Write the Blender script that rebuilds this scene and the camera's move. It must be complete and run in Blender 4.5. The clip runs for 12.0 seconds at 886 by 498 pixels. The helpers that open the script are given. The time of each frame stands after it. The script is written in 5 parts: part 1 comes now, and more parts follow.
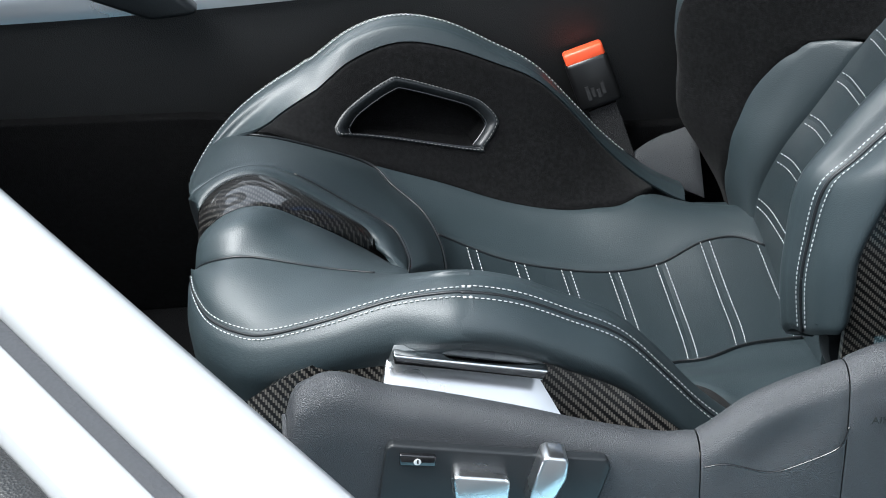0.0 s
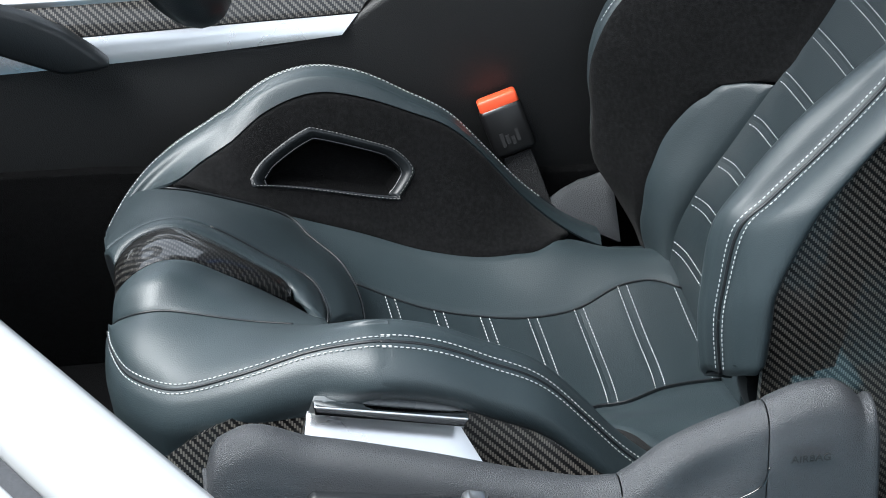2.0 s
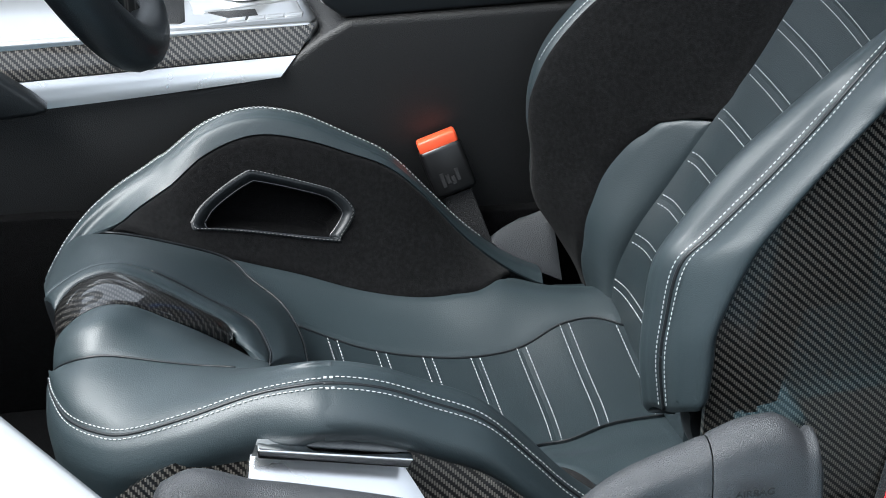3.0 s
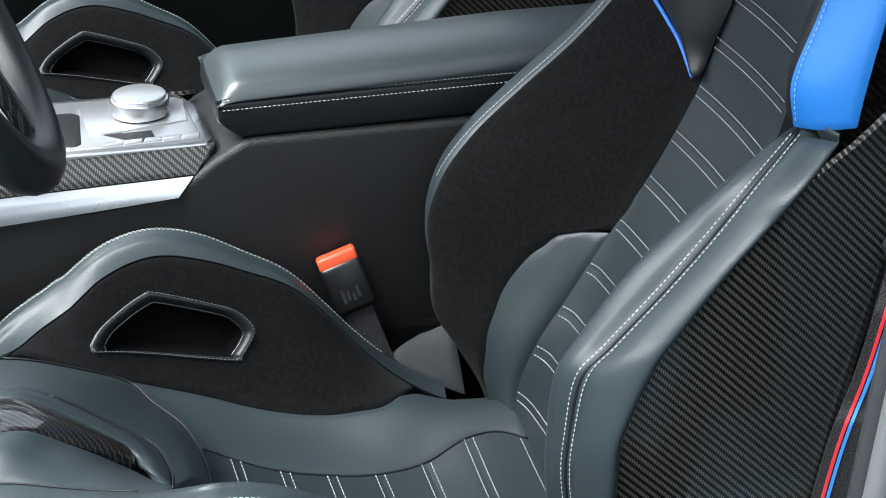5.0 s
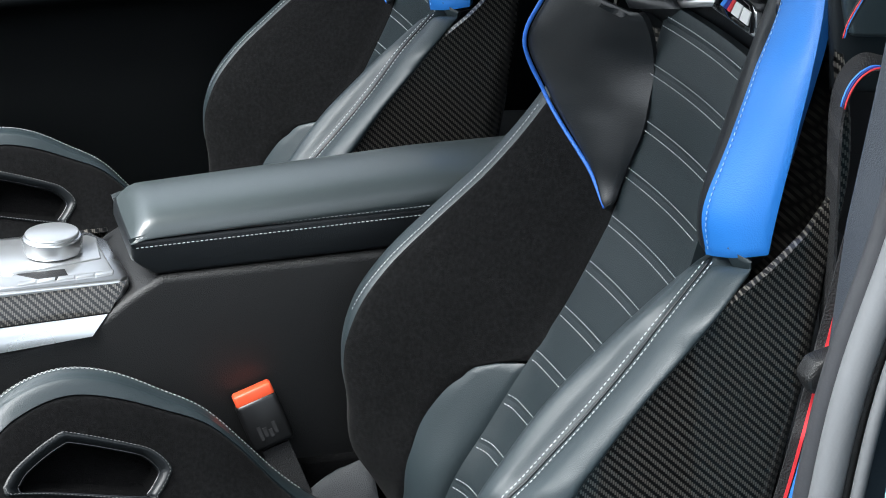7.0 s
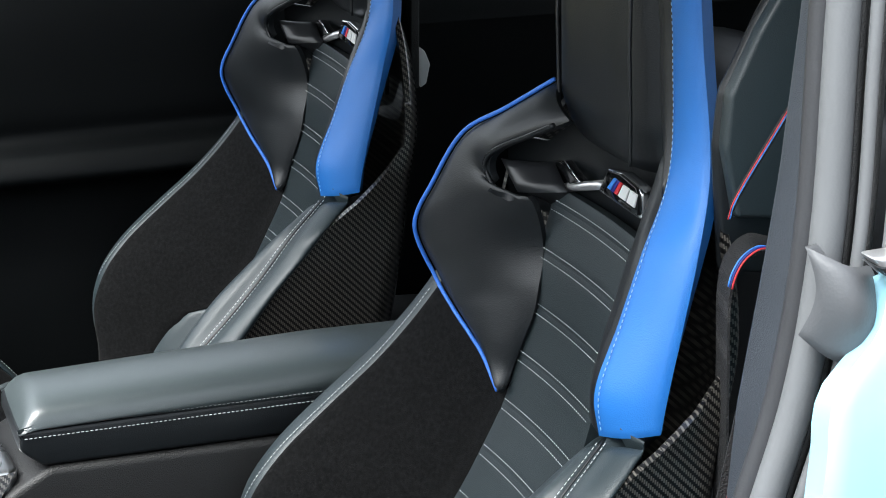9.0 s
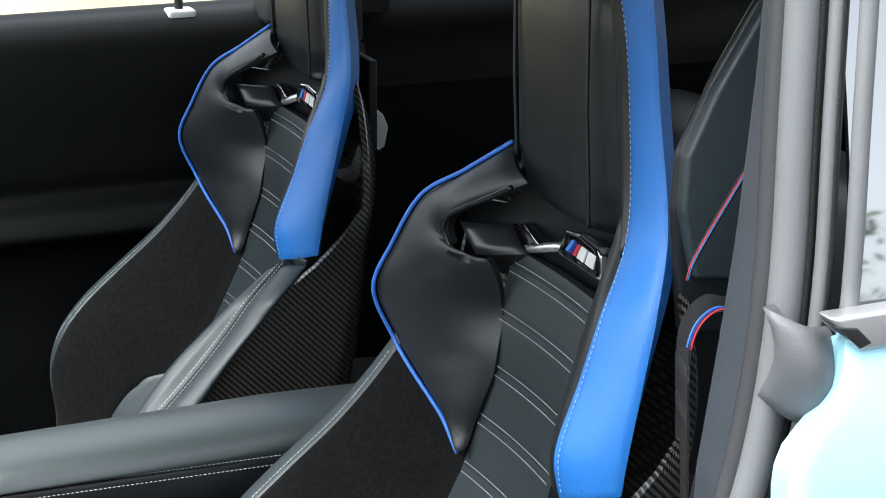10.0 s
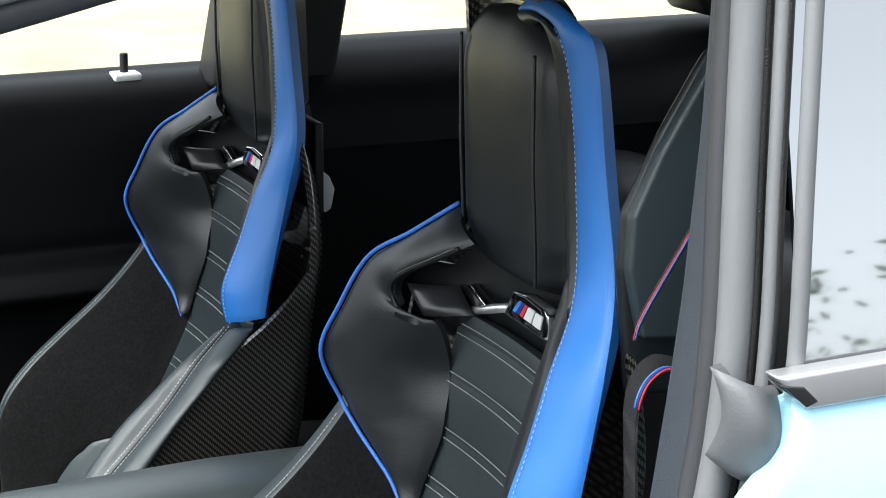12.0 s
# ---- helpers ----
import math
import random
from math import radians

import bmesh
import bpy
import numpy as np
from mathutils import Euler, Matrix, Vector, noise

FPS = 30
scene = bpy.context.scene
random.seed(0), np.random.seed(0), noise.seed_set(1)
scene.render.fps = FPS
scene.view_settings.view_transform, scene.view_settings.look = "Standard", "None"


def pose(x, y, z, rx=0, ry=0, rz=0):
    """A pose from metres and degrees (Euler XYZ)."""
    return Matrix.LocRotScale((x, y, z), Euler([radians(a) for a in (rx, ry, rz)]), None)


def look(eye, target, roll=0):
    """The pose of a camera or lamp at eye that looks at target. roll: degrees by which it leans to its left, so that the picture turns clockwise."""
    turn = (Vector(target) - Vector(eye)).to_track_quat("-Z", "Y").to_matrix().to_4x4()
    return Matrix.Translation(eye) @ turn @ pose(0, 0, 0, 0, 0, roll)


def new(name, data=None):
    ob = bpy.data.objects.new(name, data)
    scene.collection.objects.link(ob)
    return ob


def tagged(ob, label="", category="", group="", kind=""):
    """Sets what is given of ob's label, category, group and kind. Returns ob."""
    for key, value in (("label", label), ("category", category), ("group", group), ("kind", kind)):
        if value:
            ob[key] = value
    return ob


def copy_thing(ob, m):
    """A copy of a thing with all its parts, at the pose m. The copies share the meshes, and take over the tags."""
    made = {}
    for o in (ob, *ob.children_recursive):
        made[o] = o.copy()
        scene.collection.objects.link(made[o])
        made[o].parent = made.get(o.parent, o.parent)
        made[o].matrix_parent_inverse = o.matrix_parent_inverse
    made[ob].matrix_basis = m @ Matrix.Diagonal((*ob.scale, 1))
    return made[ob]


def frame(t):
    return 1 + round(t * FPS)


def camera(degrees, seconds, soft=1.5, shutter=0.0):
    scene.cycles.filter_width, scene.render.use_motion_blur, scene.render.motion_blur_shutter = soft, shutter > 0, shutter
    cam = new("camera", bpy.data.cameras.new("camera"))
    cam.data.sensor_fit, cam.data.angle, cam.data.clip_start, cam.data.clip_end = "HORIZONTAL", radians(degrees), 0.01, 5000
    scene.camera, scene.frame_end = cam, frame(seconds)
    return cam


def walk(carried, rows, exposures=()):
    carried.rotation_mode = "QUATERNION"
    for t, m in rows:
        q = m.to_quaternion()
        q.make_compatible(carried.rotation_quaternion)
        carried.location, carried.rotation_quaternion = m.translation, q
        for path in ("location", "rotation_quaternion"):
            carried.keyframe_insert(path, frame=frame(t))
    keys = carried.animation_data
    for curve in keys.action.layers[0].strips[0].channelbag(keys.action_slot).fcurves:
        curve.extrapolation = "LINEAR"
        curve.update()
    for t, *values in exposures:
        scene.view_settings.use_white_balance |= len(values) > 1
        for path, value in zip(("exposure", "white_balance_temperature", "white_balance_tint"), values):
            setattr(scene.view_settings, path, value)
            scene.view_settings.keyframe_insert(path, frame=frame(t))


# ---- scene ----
cam = camera(24.38, 12.0, soft=1.0)
EYE = (0.0, -1.46, 1.38)
# seconds, tilt, turn to the rear, lean: the camera turns where it stands
TURNS = (
    (0.0, -31.8, 5.81, -0.41), (0.5, -31.77, 6.33, -0.35), (1.0, -31.5, 6.96, -0.3), (1.5, -30.96, 7.7, -0.28),
    (2.0, -30.45, 8.5, -0.23), (2.5, -29.91, 9.39, -0.17), (3.0, -29.33, 10.39, -0.11), (3.5, -28.5, 11.19, -0.1),
    (5.5, -25.25, 14.24, -0.03), (6.0, -24.37, 14.9, -0.05), (6.5, -23.55, 15.52, 0.0), (7.0, -22.38, 16.1, 0.04),
    (9.0, -17.22, 19.29, 0.27), (9.5, -16.39, 19.92, 0.28), (10.0, -15.47, 20.48, 0.32), (10.5, -14.86, 21.0, 0.35),
    (11.0, -14.25, 21.45, 0.37), (11.5, -13.95, 21.77, 0.38), (12.0, -13.74, 22.0, 0.33))
walk(cam, [(t, pose(*EYE, 90 + tilt, 0, -turn) @ pose(0, 0, 0, 0, 0, lean)) for t, tilt, turn, lean in TURNS],
     exposures=[(0.0, 1.75, 6100, 6), (5.0, 1.75, 6100, 6), (12.0, 1.88, 6350, 6)])

# ---- world, sun ----
world = bpy.data.worlds.new("overcast_sky")
scene.world = world
world.use_nodes = True
wn = world.node_tree
sky = wn.nodes.new("ShaderNodeTexSky")
sky.sky_type, sky.sun_disc = "NISHITA", False
sky.sun_elevation, sky.sun_rotation = radians(59), radians(256)
sky.air_density, sky.dust_density, sky.ozone_density = 1.0, 4.0, 1.0
cloud = wn.nodes.new("ShaderNodeHueSaturation")
cloud.inputs["Saturation"].default_value = 0.28
wn.links.new(sky.outputs["Color"], cloud.inputs["Color"])
wn.links.new(cloud.outputs["Color"], wn.nodes["Background"].inputs["Color"])
wn.nodes["Background"].inputs["Strength"].default_value = 0.15
sun = new("sun", bpy.data.lights.new("sun", "SUN"))
sun.data.energy, sun.data.angle, sun.data.color = 2.0, radians(45), (1.0, 0.98, 0.95)
sun.matrix_world = look((-1.75, -0.45, 3.0), (0.0, 0.0, 0.0))


# ---- materials ----
def material(name, color, rough=0.5, metal=0.0, bump=0.0, bump_scale=600.0, vary=0.15, vary_scale=9.0, coat=0.0,
             spec=0.5, sheen=0.0, mottle=0.0):
    """A surface with tone that drifts over centimetres, a fine grain in its relief and patchy gloss."""
    m = bpy.data.materials.new(name)
    m.use_nodes = True
    nt = m.node_tree
    b = nt.nodes["Principled BSDF"]
    co = nt.nodes.new("ShaderNodeTexCoord")
    n1 = nt.nodes.new("ShaderNodeTexNoise")
    n1.inputs["Scale"].default_value, n1.inputs["Detail"].default_value = vary_scale, 5.0
    nt.links.new(co.outputs["Object"], n1.inputs["Vector"])
    mix = nt.nodes.new("ShaderNodeMix")
    mix.data_type = "RGBA"
    mix.inputs[6].default_value = (*[c * (1 - vary) for c in color], 1)
    mix.inputs[7].default_value = (*[min(1, c * (1 + vary)) for c in color], 1)
    nt.links.new(n1.outputs["Fac"], mix.inputs[0])
    out = mix.outputs[2]
    if mottle:
        n3 = nt.nodes.new("ShaderNodeTexNoise")
        n3.inputs["Scale"].default_value, n3.inputs["Detail"].default_value = 260.0, 6.0
        nt.links.new(co.outputs["Object"], n3.inputs["Vector"])
        ramp = nt.nodes.new("ShaderNodeMapRange")
        ramp.inputs["From Min"].default_value, ramp.inputs["From Max"].default_value = 0.35, 0.75
        ramp.inputs["To Min"].default_value, ramp.inputs["To Max"].default_value = 1 - mottle, 1 + mottle
        nt.links.new(n3.outputs["Fac"], ramp.inputs["Value"])
        mul = nt.nodes.new("ShaderNodeMix")
        mul.data_type, mul.blend_type = "RGBA", "MULTIPLY"
        mul.inputs[0].default_value = 1.0
        nt.links.new(out, mul.inputs[6])
        nt.links.new(ramp.outputs["Result"], mul.inputs[7])
        out = mul.outputs[2]
    nt.links.new(out, b.inputs["Base Color"])
    rr = nt.nodes.new("ShaderNodeMapRange")
    rr.inputs["To Min"].default_value, rr.inputs["To Max"].default_value = max(0.02, rough * 0.9), min(1, rough * 1.1)
    nt.links.new(n1.outputs["Fac"], rr.inputs["Value"])
    nt.links.new(rr.outputs["Result"], b.inputs["Roughness"])
    b.inputs["Metallic"].default_value = metal
    b.inputs["Specular IOR Level"].default_value = spec
    b.inputs["Coat Weight"].default_value, b.inputs["Coat Roughness"].default_value = coat, 0.03
    b.inputs["Sheen Weight"].default_value = sheen
    if bump:
        n2 = nt.nodes.new("ShaderNodeTexVoronoi")
        n2.inputs["Scale"].default_value = bump_scale
        nt.links.new(co.outputs["Object"], n2.inputs["Vector"])
        bp = nt.nodes.new("ShaderNodeBump")
        bp.inputs["Strength"].default_value, bp.inputs["Distance"].default_value = bump, 0.0006
        nt.links.new(n2.outputs["Distance"], bp.inputs["Height"])
        nt.links.new(bp.outputs["Normal"], b.inputs["Normal"])
    return m


def carbon(name, ax=(0, 2), tow=0.0015, dark=(0.004, 0.004, 0.0045), light=(0.15, 0.138, 0.122)):
    """Twill-woven carbon fibre under clear lacquer; ax: the two axes along which the tows run."""
    m = bpy.data.materials.new(name)
    m.use_nodes = True
    nt = m.node_tree
    b = nt.nodes["Principled BSDF"]
    co = nt.nodes.new("ShaderNodeTexCoord")
    sep = nt.nodes.new("ShaderNodeSeparateXYZ")
    nt.links.new(co.outputs["Object"], sep.inputs[0])

    def mathn(op, a, b_=None):
        n = nt.nodes.new("ShaderNodeMath")
        n.operation = op
        for i, v in enumerate((a, b_)):
            if v is None:
                continue
            if isinstance(v, (int, float)):
                n.inputs[i].default_value = v
            else:
                nt.links.new(v, n.inputs[i])
        return n.outputs[0]

    u = mathn("DIVIDE", sep.outputs[ax[0]], tow)
    v = mathn("DIVIDE", sep.outputs[ax[1]], tow)
    cell = mathn("ADD", mathn("FLOOR", u), mathn("FLOOR", v))
    turn = mathn("FLOORED_MODULO", cell, 4.0)
    over = mathn("LESS_THAN", turn, 1.5)
    fu = mathn("SUBTRACT", mathn("FRACT", u), 0.5)
    fv = mathn("SUBTRACT", mathn("FRACT", v), 0.5)
    # a tow is rounded across its width
    hu = mathn("SUBTRACT", 0.25, mathn("MULTIPLY", fu, fu))
    hv = mathn("SUBTRACT", 0.25, mathn("MULTIPLY", fv, fv))
    height = mathn("ADD", mathn("MULTIPLY", over, hu), mathn("MULTIPLY", mathn("SUBTRACT", 1.0, over), hv))
    mix = nt.nodes.new("ShaderNodeMix")
    mix.data_type = "RGBA"
    mix.inputs[6].default_value, mix.inputs[7].default_value = (*dark, 1), (*light, 1)
    nt.links.new(mathn("MULTIPLY", over, mathn("MULTIPLY", height, 4.0)), mix.inputs[0])
    nt.links.new(mix.outputs[2], b.inputs["Base Color"])
    b.inputs["Roughness"].default_value, b.inputs["Metallic"].default_value = 0.38, 0.35
    b.inputs["Coat Weight"].default_value, b.inputs["Coat Roughness"].default_value = 1.0, 0.02
    b.inputs["Coat IOR"].default_value = 1.45
    bp = nt.nodes.new("ShaderNodeBump")
    bp.inputs["Strength"].default_value, bp.inputs["Distance"].default_value = 0.3, 0.0004
    nt.links.new(height, bp.inputs["Height"])
    nt.links.new(bp.outputs["Normal"], b.inputs["Normal"])
    return m


def glass(name, tint=(0.9, 0.95, 0.95)):
    m = bpy.data.materials.new(name)
    m.use_nodes = True
    b = m.node_tree.nodes["Principled BSDF"]
    b.inputs["Base Color"].default_value = (*tint, 1)
    b.inputs["Transmission Weight"].default_value, b.inputs["Roughness"].default_value = 1.0, 0.0
    b.inputs["IOR"].default_value = 1.1
    return m


LEATHER = material("black_nappa_leather", (0.0235, 0.0345, 0.0395), 0.45, bump=0.22, bump_scale=1100, vary=0.12, spec=0.65)
LEATHER_PANEL = material("black_insert_leather", (0.0165, 0.025, 0.029), 0.45, bump=0.3, bump_scale=1300, vary=0.12, spec=0.55)
# lid base is lighter than the seat leather: window sheen put into the colour
LEATHER_LID = material("smooth_lid_leather_sheen_tinted", (0.048, 0.060, 0.063), 0.34, bump=0.15, bump_scale=1100, vary=0.12, vary_scale=14, spec=1.0)
# the cabin leather again, base darkened to hold the far side's shade
LEATHER_DOOR_SHADED = material("shade_darkened_door_leather", (0.0035, 0.0042, 0.0046), 0.45, bump=0.2, bump_scale=900, spec=0.16)
LEATHER_DARK = material("smooth_black_leather", (0.010, 0.012, 0.014), 0.40, bump=0.2, bump_scale=900, spec=0.5)
SUEDE = material("black_suede", (0.0075, 0.0075, 0.0079), 0.95, bump=0.5, bump_scale=1500, vary=0.35, vary_scale=25, spec=0.08, sheen=0.03, mottle=0.4)
BLUE = material("blue_leather", (0.022, 0.165, 0.53), 0.46, bump=0.2, bump_scale=900, vary=0.06)
PIPING = material("blue_piping", (0.05, 0.20, 0.75), 0.45, vary=0.05)
THREAD = material("grey_thread", (0.52, 0.54, 0.55), 0.7, vary=0.1)
THREAD_BLUE = material("pale_blue_thread", (0.30, 0.48, 0.75), 0.7, vary=0.1)
PLASTIC = material("grained_dark_plastic", (0.048, 0.051, 0.056), 0.42, bump=0.8, bump_scale=1300, vary=0.1)
PLASTIC_SOFT = material("soft_black_plastic", (0.0062, 0.0063, 0.0067), 0.5, bump=0.6, bump_scale=900, vary=0.15)
STRUT = material("satin_black_strut", (0.02, 0.021, 0.023), 0.3, vary=0.05)
# grey base carries the bright reflection on the lever's top
LEVER = material("satin_lever_reflection_grey", (0.12, 0.13, 0.135), 0.28, vary=0.05)
BUCKLE = material("black_moulded_plastic", (0.006, 0.006, 0.0065), 0.32, vary=0.05)
SWITCH_PANEL = material("satin_dark_panel", (0.016, 0.0185, 0.021), 0.42, vary=0.08)
GLOSS = material("piano_black", (0.006, 0.006, 0.007), 0.06, coat=1.0, vary=0.05)
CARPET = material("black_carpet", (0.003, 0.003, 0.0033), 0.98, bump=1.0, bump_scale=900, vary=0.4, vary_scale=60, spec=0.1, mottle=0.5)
ALU = material("satin_aluminium", (0.75, 0.76, 0.77), 0.28, metal=1.0, vary=0.04)
SILL_METAL = material("satin_grey_metal", (0.58, 0.58, 0.59), 0.32, metal=0.8, vary=0.04)
CHROME = material("chrome", (0.85, 0.86, 0.87), 0.08, metal=1.0, vary=0.03)
ORANGE = material("orange_button", (0.85, 0.10, 0.035), 0.4, vary=0.06)
PAINT = material("pale_blue_paint", (0.30, 0.56, 0.68), 0.25, coat=1.0, vary=0.02)
RUBBER = material("grey_black_rubber", (0.035, 0.036, 0.04), 0.5, bump=0.2, bump_scale=500)
TRIM_GREY = material("grey_pillar_trim", (0.030, 0.036, 0.046), 0.6, bump=0.4, bump_scale=900)
SEAL_GREY = material("pale_grey_rubber", (0.14, 0.145, 0.152), 0.45, bump=0.15, bump_scale=500)
CAP_GREY = material("dark_grey_rubber", (0.085, 0.088, 0.095), 0.55, bump=0.2, bump_scale=500)
# pale base colour carries the sky glare on card top and pane
DOOR_TOP_GLARE = material("door_top_sky_glare", (0.30, 0.31, 0.32), 0.35, vary=0.04, coat=0.5)
WHITE = material("white_plastic", (0.8, 0.8, 0.79), 0.4, vary=0.04)
RED = material("red_thread", (0.6, 0.03, 0.04), 0.6, vary=0.05)
BLUE_DARK = material("dark_blue_enamel", (0.02, 0.03, 0.25), 0.4, vary=0.05)
BLUE_LIGHT = material("light_blue_enamel", (0.06, 0.25, 0.75), 0.4, vary=0.05)
WEBBING = material("black_webbing", (0.012, 0.012, 0.013), 0.8, bump=1.0, bump_scale=700, vary=0.2, vary_scale=80)
SILVER_PLATE = material("silver_console_plate", (0.62, 0.63, 0.64), 0.3, metal=0.85, vary=0.03)
HEADLINER = material("grey_headliner", (0.10, 0.10, 0.105), 0.95, bump=0.4, bump_scale=700)
LEAF = material("dark_green_leaves", (0.05, 0.09, 0.03), 0.7, vary=0.4, vary_scale=3.0)
BARK = material("grey_brown_bark", (0.16, 0.12, 0.09), 0.9, vary=0.3, vary_scale=6.0)
GRASS = material("dry_grass_ground", (0.30, 0.28, 0.16), 0.9, vary=0.5, vary_scale=2.0, mottle=0.3)
ASPHALT = material("dark_asphalt", (0.05, 0.05, 0.052), 0.9, bump=1.0, bump_scale=120, vary=0.3, vary_scale=3.0, mottle=0.3)
CARBON = carbon("carbon_weave_side", (0, 2), tow=0.0018)
CARBON_TOP = carbon("carbon_weave_top", (0, 1), tow=0.0019, light=(0.06, 0.057, 0.053))
WINDOW_GLASS = glass("window_glass")
DARK_GLASS = material("tinted_quarter_glass", (0.02, 0.022, 0.024), 0.03, coat=1.0, vary=0.02)
DARK_GLASS.node_tree.nodes["Principled BSDF"].inputs["Coat IOR"].default_value = 4.5
PRINT_LIGHT = material("fine_grey_thread", (0.22, 0.22, 0.22), 0.7, vary=0.05)
PRINT = material("dark_print", (0.012, 0.012, 0.013), 0.6, vary=0.05)


# ---- mesh helpers ----
def thing(name, label, category, at=(0, 0, 0), group="", kind=""):
    e = new(name)
    e.location = at
    return tagged(e, label, category, group, kind)


def mesh_ob(name, verts, faces, mat, parent=None, label="", smooth=True):
    me = bpy.data.meshes.new(name)
    me.from_pydata([tuple(map(float, v)) for v in verts], [], faces)
    me.update()
    if smooth:
        me.shade_smooth()
    me.materials.append(mat)
    ob = new(name, me)
    if parent is not None:
        ob.parent = parent
        ob.matrix_parent_inverse = Matrix.Translation(parent.location).inverted() if parent.parent is None else Matrix()
    return tagged(ob, label) if label else ob


def part(name, bm, mat, parent, label="", smooth=True):
    me = bpy.data.meshes.new(name)
    bm.to_mesh(me)
    bm.free()
    if smooth:
        me.shade_smooth()
    me.materials.append(mat)
    ob = new(name, me)
    if parent is not None:
        ob.parent = parent
        ob.matrix_parent_inverse = Matrix.Translation(parent.location).inverted() if parent.parent is None else Matrix()
    return tagged(ob, label) if label else ob


def spline(points, n):
    """n points along a Catmull-Rom curve through the points, at even parameter steps."""
    p = np.array(points, float)
    q = np.vstack([2 * p[0] - p[1], p, 2 * p[-1] - p[-2]])
    out = []
    for s in np.linspace(0, len(p) - 1, n):
        i = min(int(s), len(p) - 2)
        t = s - i
        a, b, c, d = q[i:i + 4]
        out.append(0.5 * (2 * b + (c - a) * t + (2 * a - 5 * b + 4 * c - d) * t * t + (3 * b - a - 3 * c + d) * t ** 3))
    return np.array(out)


def even(points, step):
    """The same path at even distances."""
    d = np.r_[0, np.cumsum(np.linalg.norm(np.diff(points, axis=0), axis=1))]
    n = max(2, int(d[-1] / step))
    s = np.linspace(0, d[-1], n)
    return np.stack([np.interp(s, d, points[:, k]) for k in range(3)], 1)


def table(pairs):
    """A smooth function of one number through the pairs."""
    xs, ys = np.array([p[0] for p in pairs], float), np.array([p[1] for p in pairs], float)
    m = np.gradient(ys, xs)

    def f(x):
        x = min(max(x, xs[0]), xs[-1])
        i = min(int(np.searchsorted(xs, x, "right")) - 1, len(xs) - 2)
        h = xs[i + 1] - xs[i]
        t = (x - xs[i]) / h
        return ((2 * t ** 3 - 3 * t * t + 1) * ys[i] + (t ** 3 - 2 * t * t + t) * h * m[i]
                + (3 * t * t - 2 * t ** 3) * ys[i + 1] + (t ** 3 - t * t) * h * m[i + 1])
    return f


def normals(g):
    du, dv = np.gradient(g, axis=0), np.gradient(g, axis=1)
    n = np.cross(du, dv)
    return n / (np.linalg.norm(n, axis=2, keepdims=True) + 1e-12)


def sheet(name, fn, nu, nv, mat, parent, label="", groove=0.0025, width=0.006, skirt=0.012, flip=False, puff=0.0):
    """A padded panel over fn(u, v): its border sinks into a seam and folds under, so it has depth."""
    g = np.array([[fn(u, v) for v in np.linspace(0, 1, nv)] for u in np.linspace(0, 1, nu)], float)
    n = normals(g) * (-1 if flip else 1)
    lu = np.cumsum(np.linalg.norm(np.diff(g, axis=0, prepend=g[:1]), axis=2), 0)
    lv = np.cumsum(np.linalg.norm(np.diff(g, axis=1, prepend=g[:, :1]), axis=2), 1)
    d = np.minimum(np.minimum(lu, lu[-1] - lu), np.minimum(lv, lv[:, -1:] - lv))
    sink = np.clip(1 - d / width, 0, 1) ** 2
    g = g - n * (groove * sink)[..., None]
    if puff:
        uu, vv = np.meshgrid(np.linspace(0, 1, nu), np.linspace(0, 1, nv), indexing="ij")
        g = g + n * (puff * np.sin(np.pi * uu) * np.sin(np.pi * vv))[..., None]
    return grid_mesh(name, g, n, mat, parent, label, skirt, flip)


def loft(rows):
    """A smooth surface fn(u, v) through rows of points: u runs along the rows, v across them."""
    lines = [spline(r, 61) for r in rows]

    def fn(u, v):
        i = u * 60
        k = min(int(i), 59)
        p = [l[k] + (l[k + 1] - l[k]) * (i - k) for l in lines]
        w = v * (len(p) - 1)
        j = min(int(w), len(p) - 2)
        t = w - j
        a, b, c, d = (2 * p[0] - p[1] if j == 0 else p[j - 1]), p[j], p[j + 1], (2 * p[-1] - p[-2] if j + 2 >= len(p) else p[j + 2])
        return 0.5 * (2 * b + (c - a) * t + (2 * a - 5 * b + 4 * c - d) * t * t + (3 * b - a - 3 * c + d) * t ** 3)
    return fn


def grid_mesh(name, g, n, mat, parent, label="", skirt=0.012, flip=False):
    nu, nv = g.shape[:2]
    verts = list(g.reshape(-1, 3))
    faces = []
    for i in range(nu - 1):
        for j in range(nv - 1):
            q = (i * nv + j, (i + 1) * nv + j, (i + 1) * nv + j + 1, i * nv + j + 1)
            faces.append(q[::-1] if flip else q)
    if skirt:
        ring = [(i, 0) for i in range(nu)] + [(nu - 1, j) for j in range(1, nv)] + [(i, nv - 1) for i in range(nu - 2, -1, -1)] + [(0, j) for j in range(nv - 2, 0, -1)]
        base, m = len(verts), len(ring)
        for i, j in ring:
            verts.append(g[i, j])
        for i, j in ring:
            verts.append(g[i, j] - n[i, j] * skirt)
        for k in range(m):
            k2 = (k + 1) % m
            q = (base + k, base + m + k, base + m + k2, base + k2)
            faces.append(q[::-1] if flip else q)
    return mesh_ob(name, verts, faces, mat, parent, label)


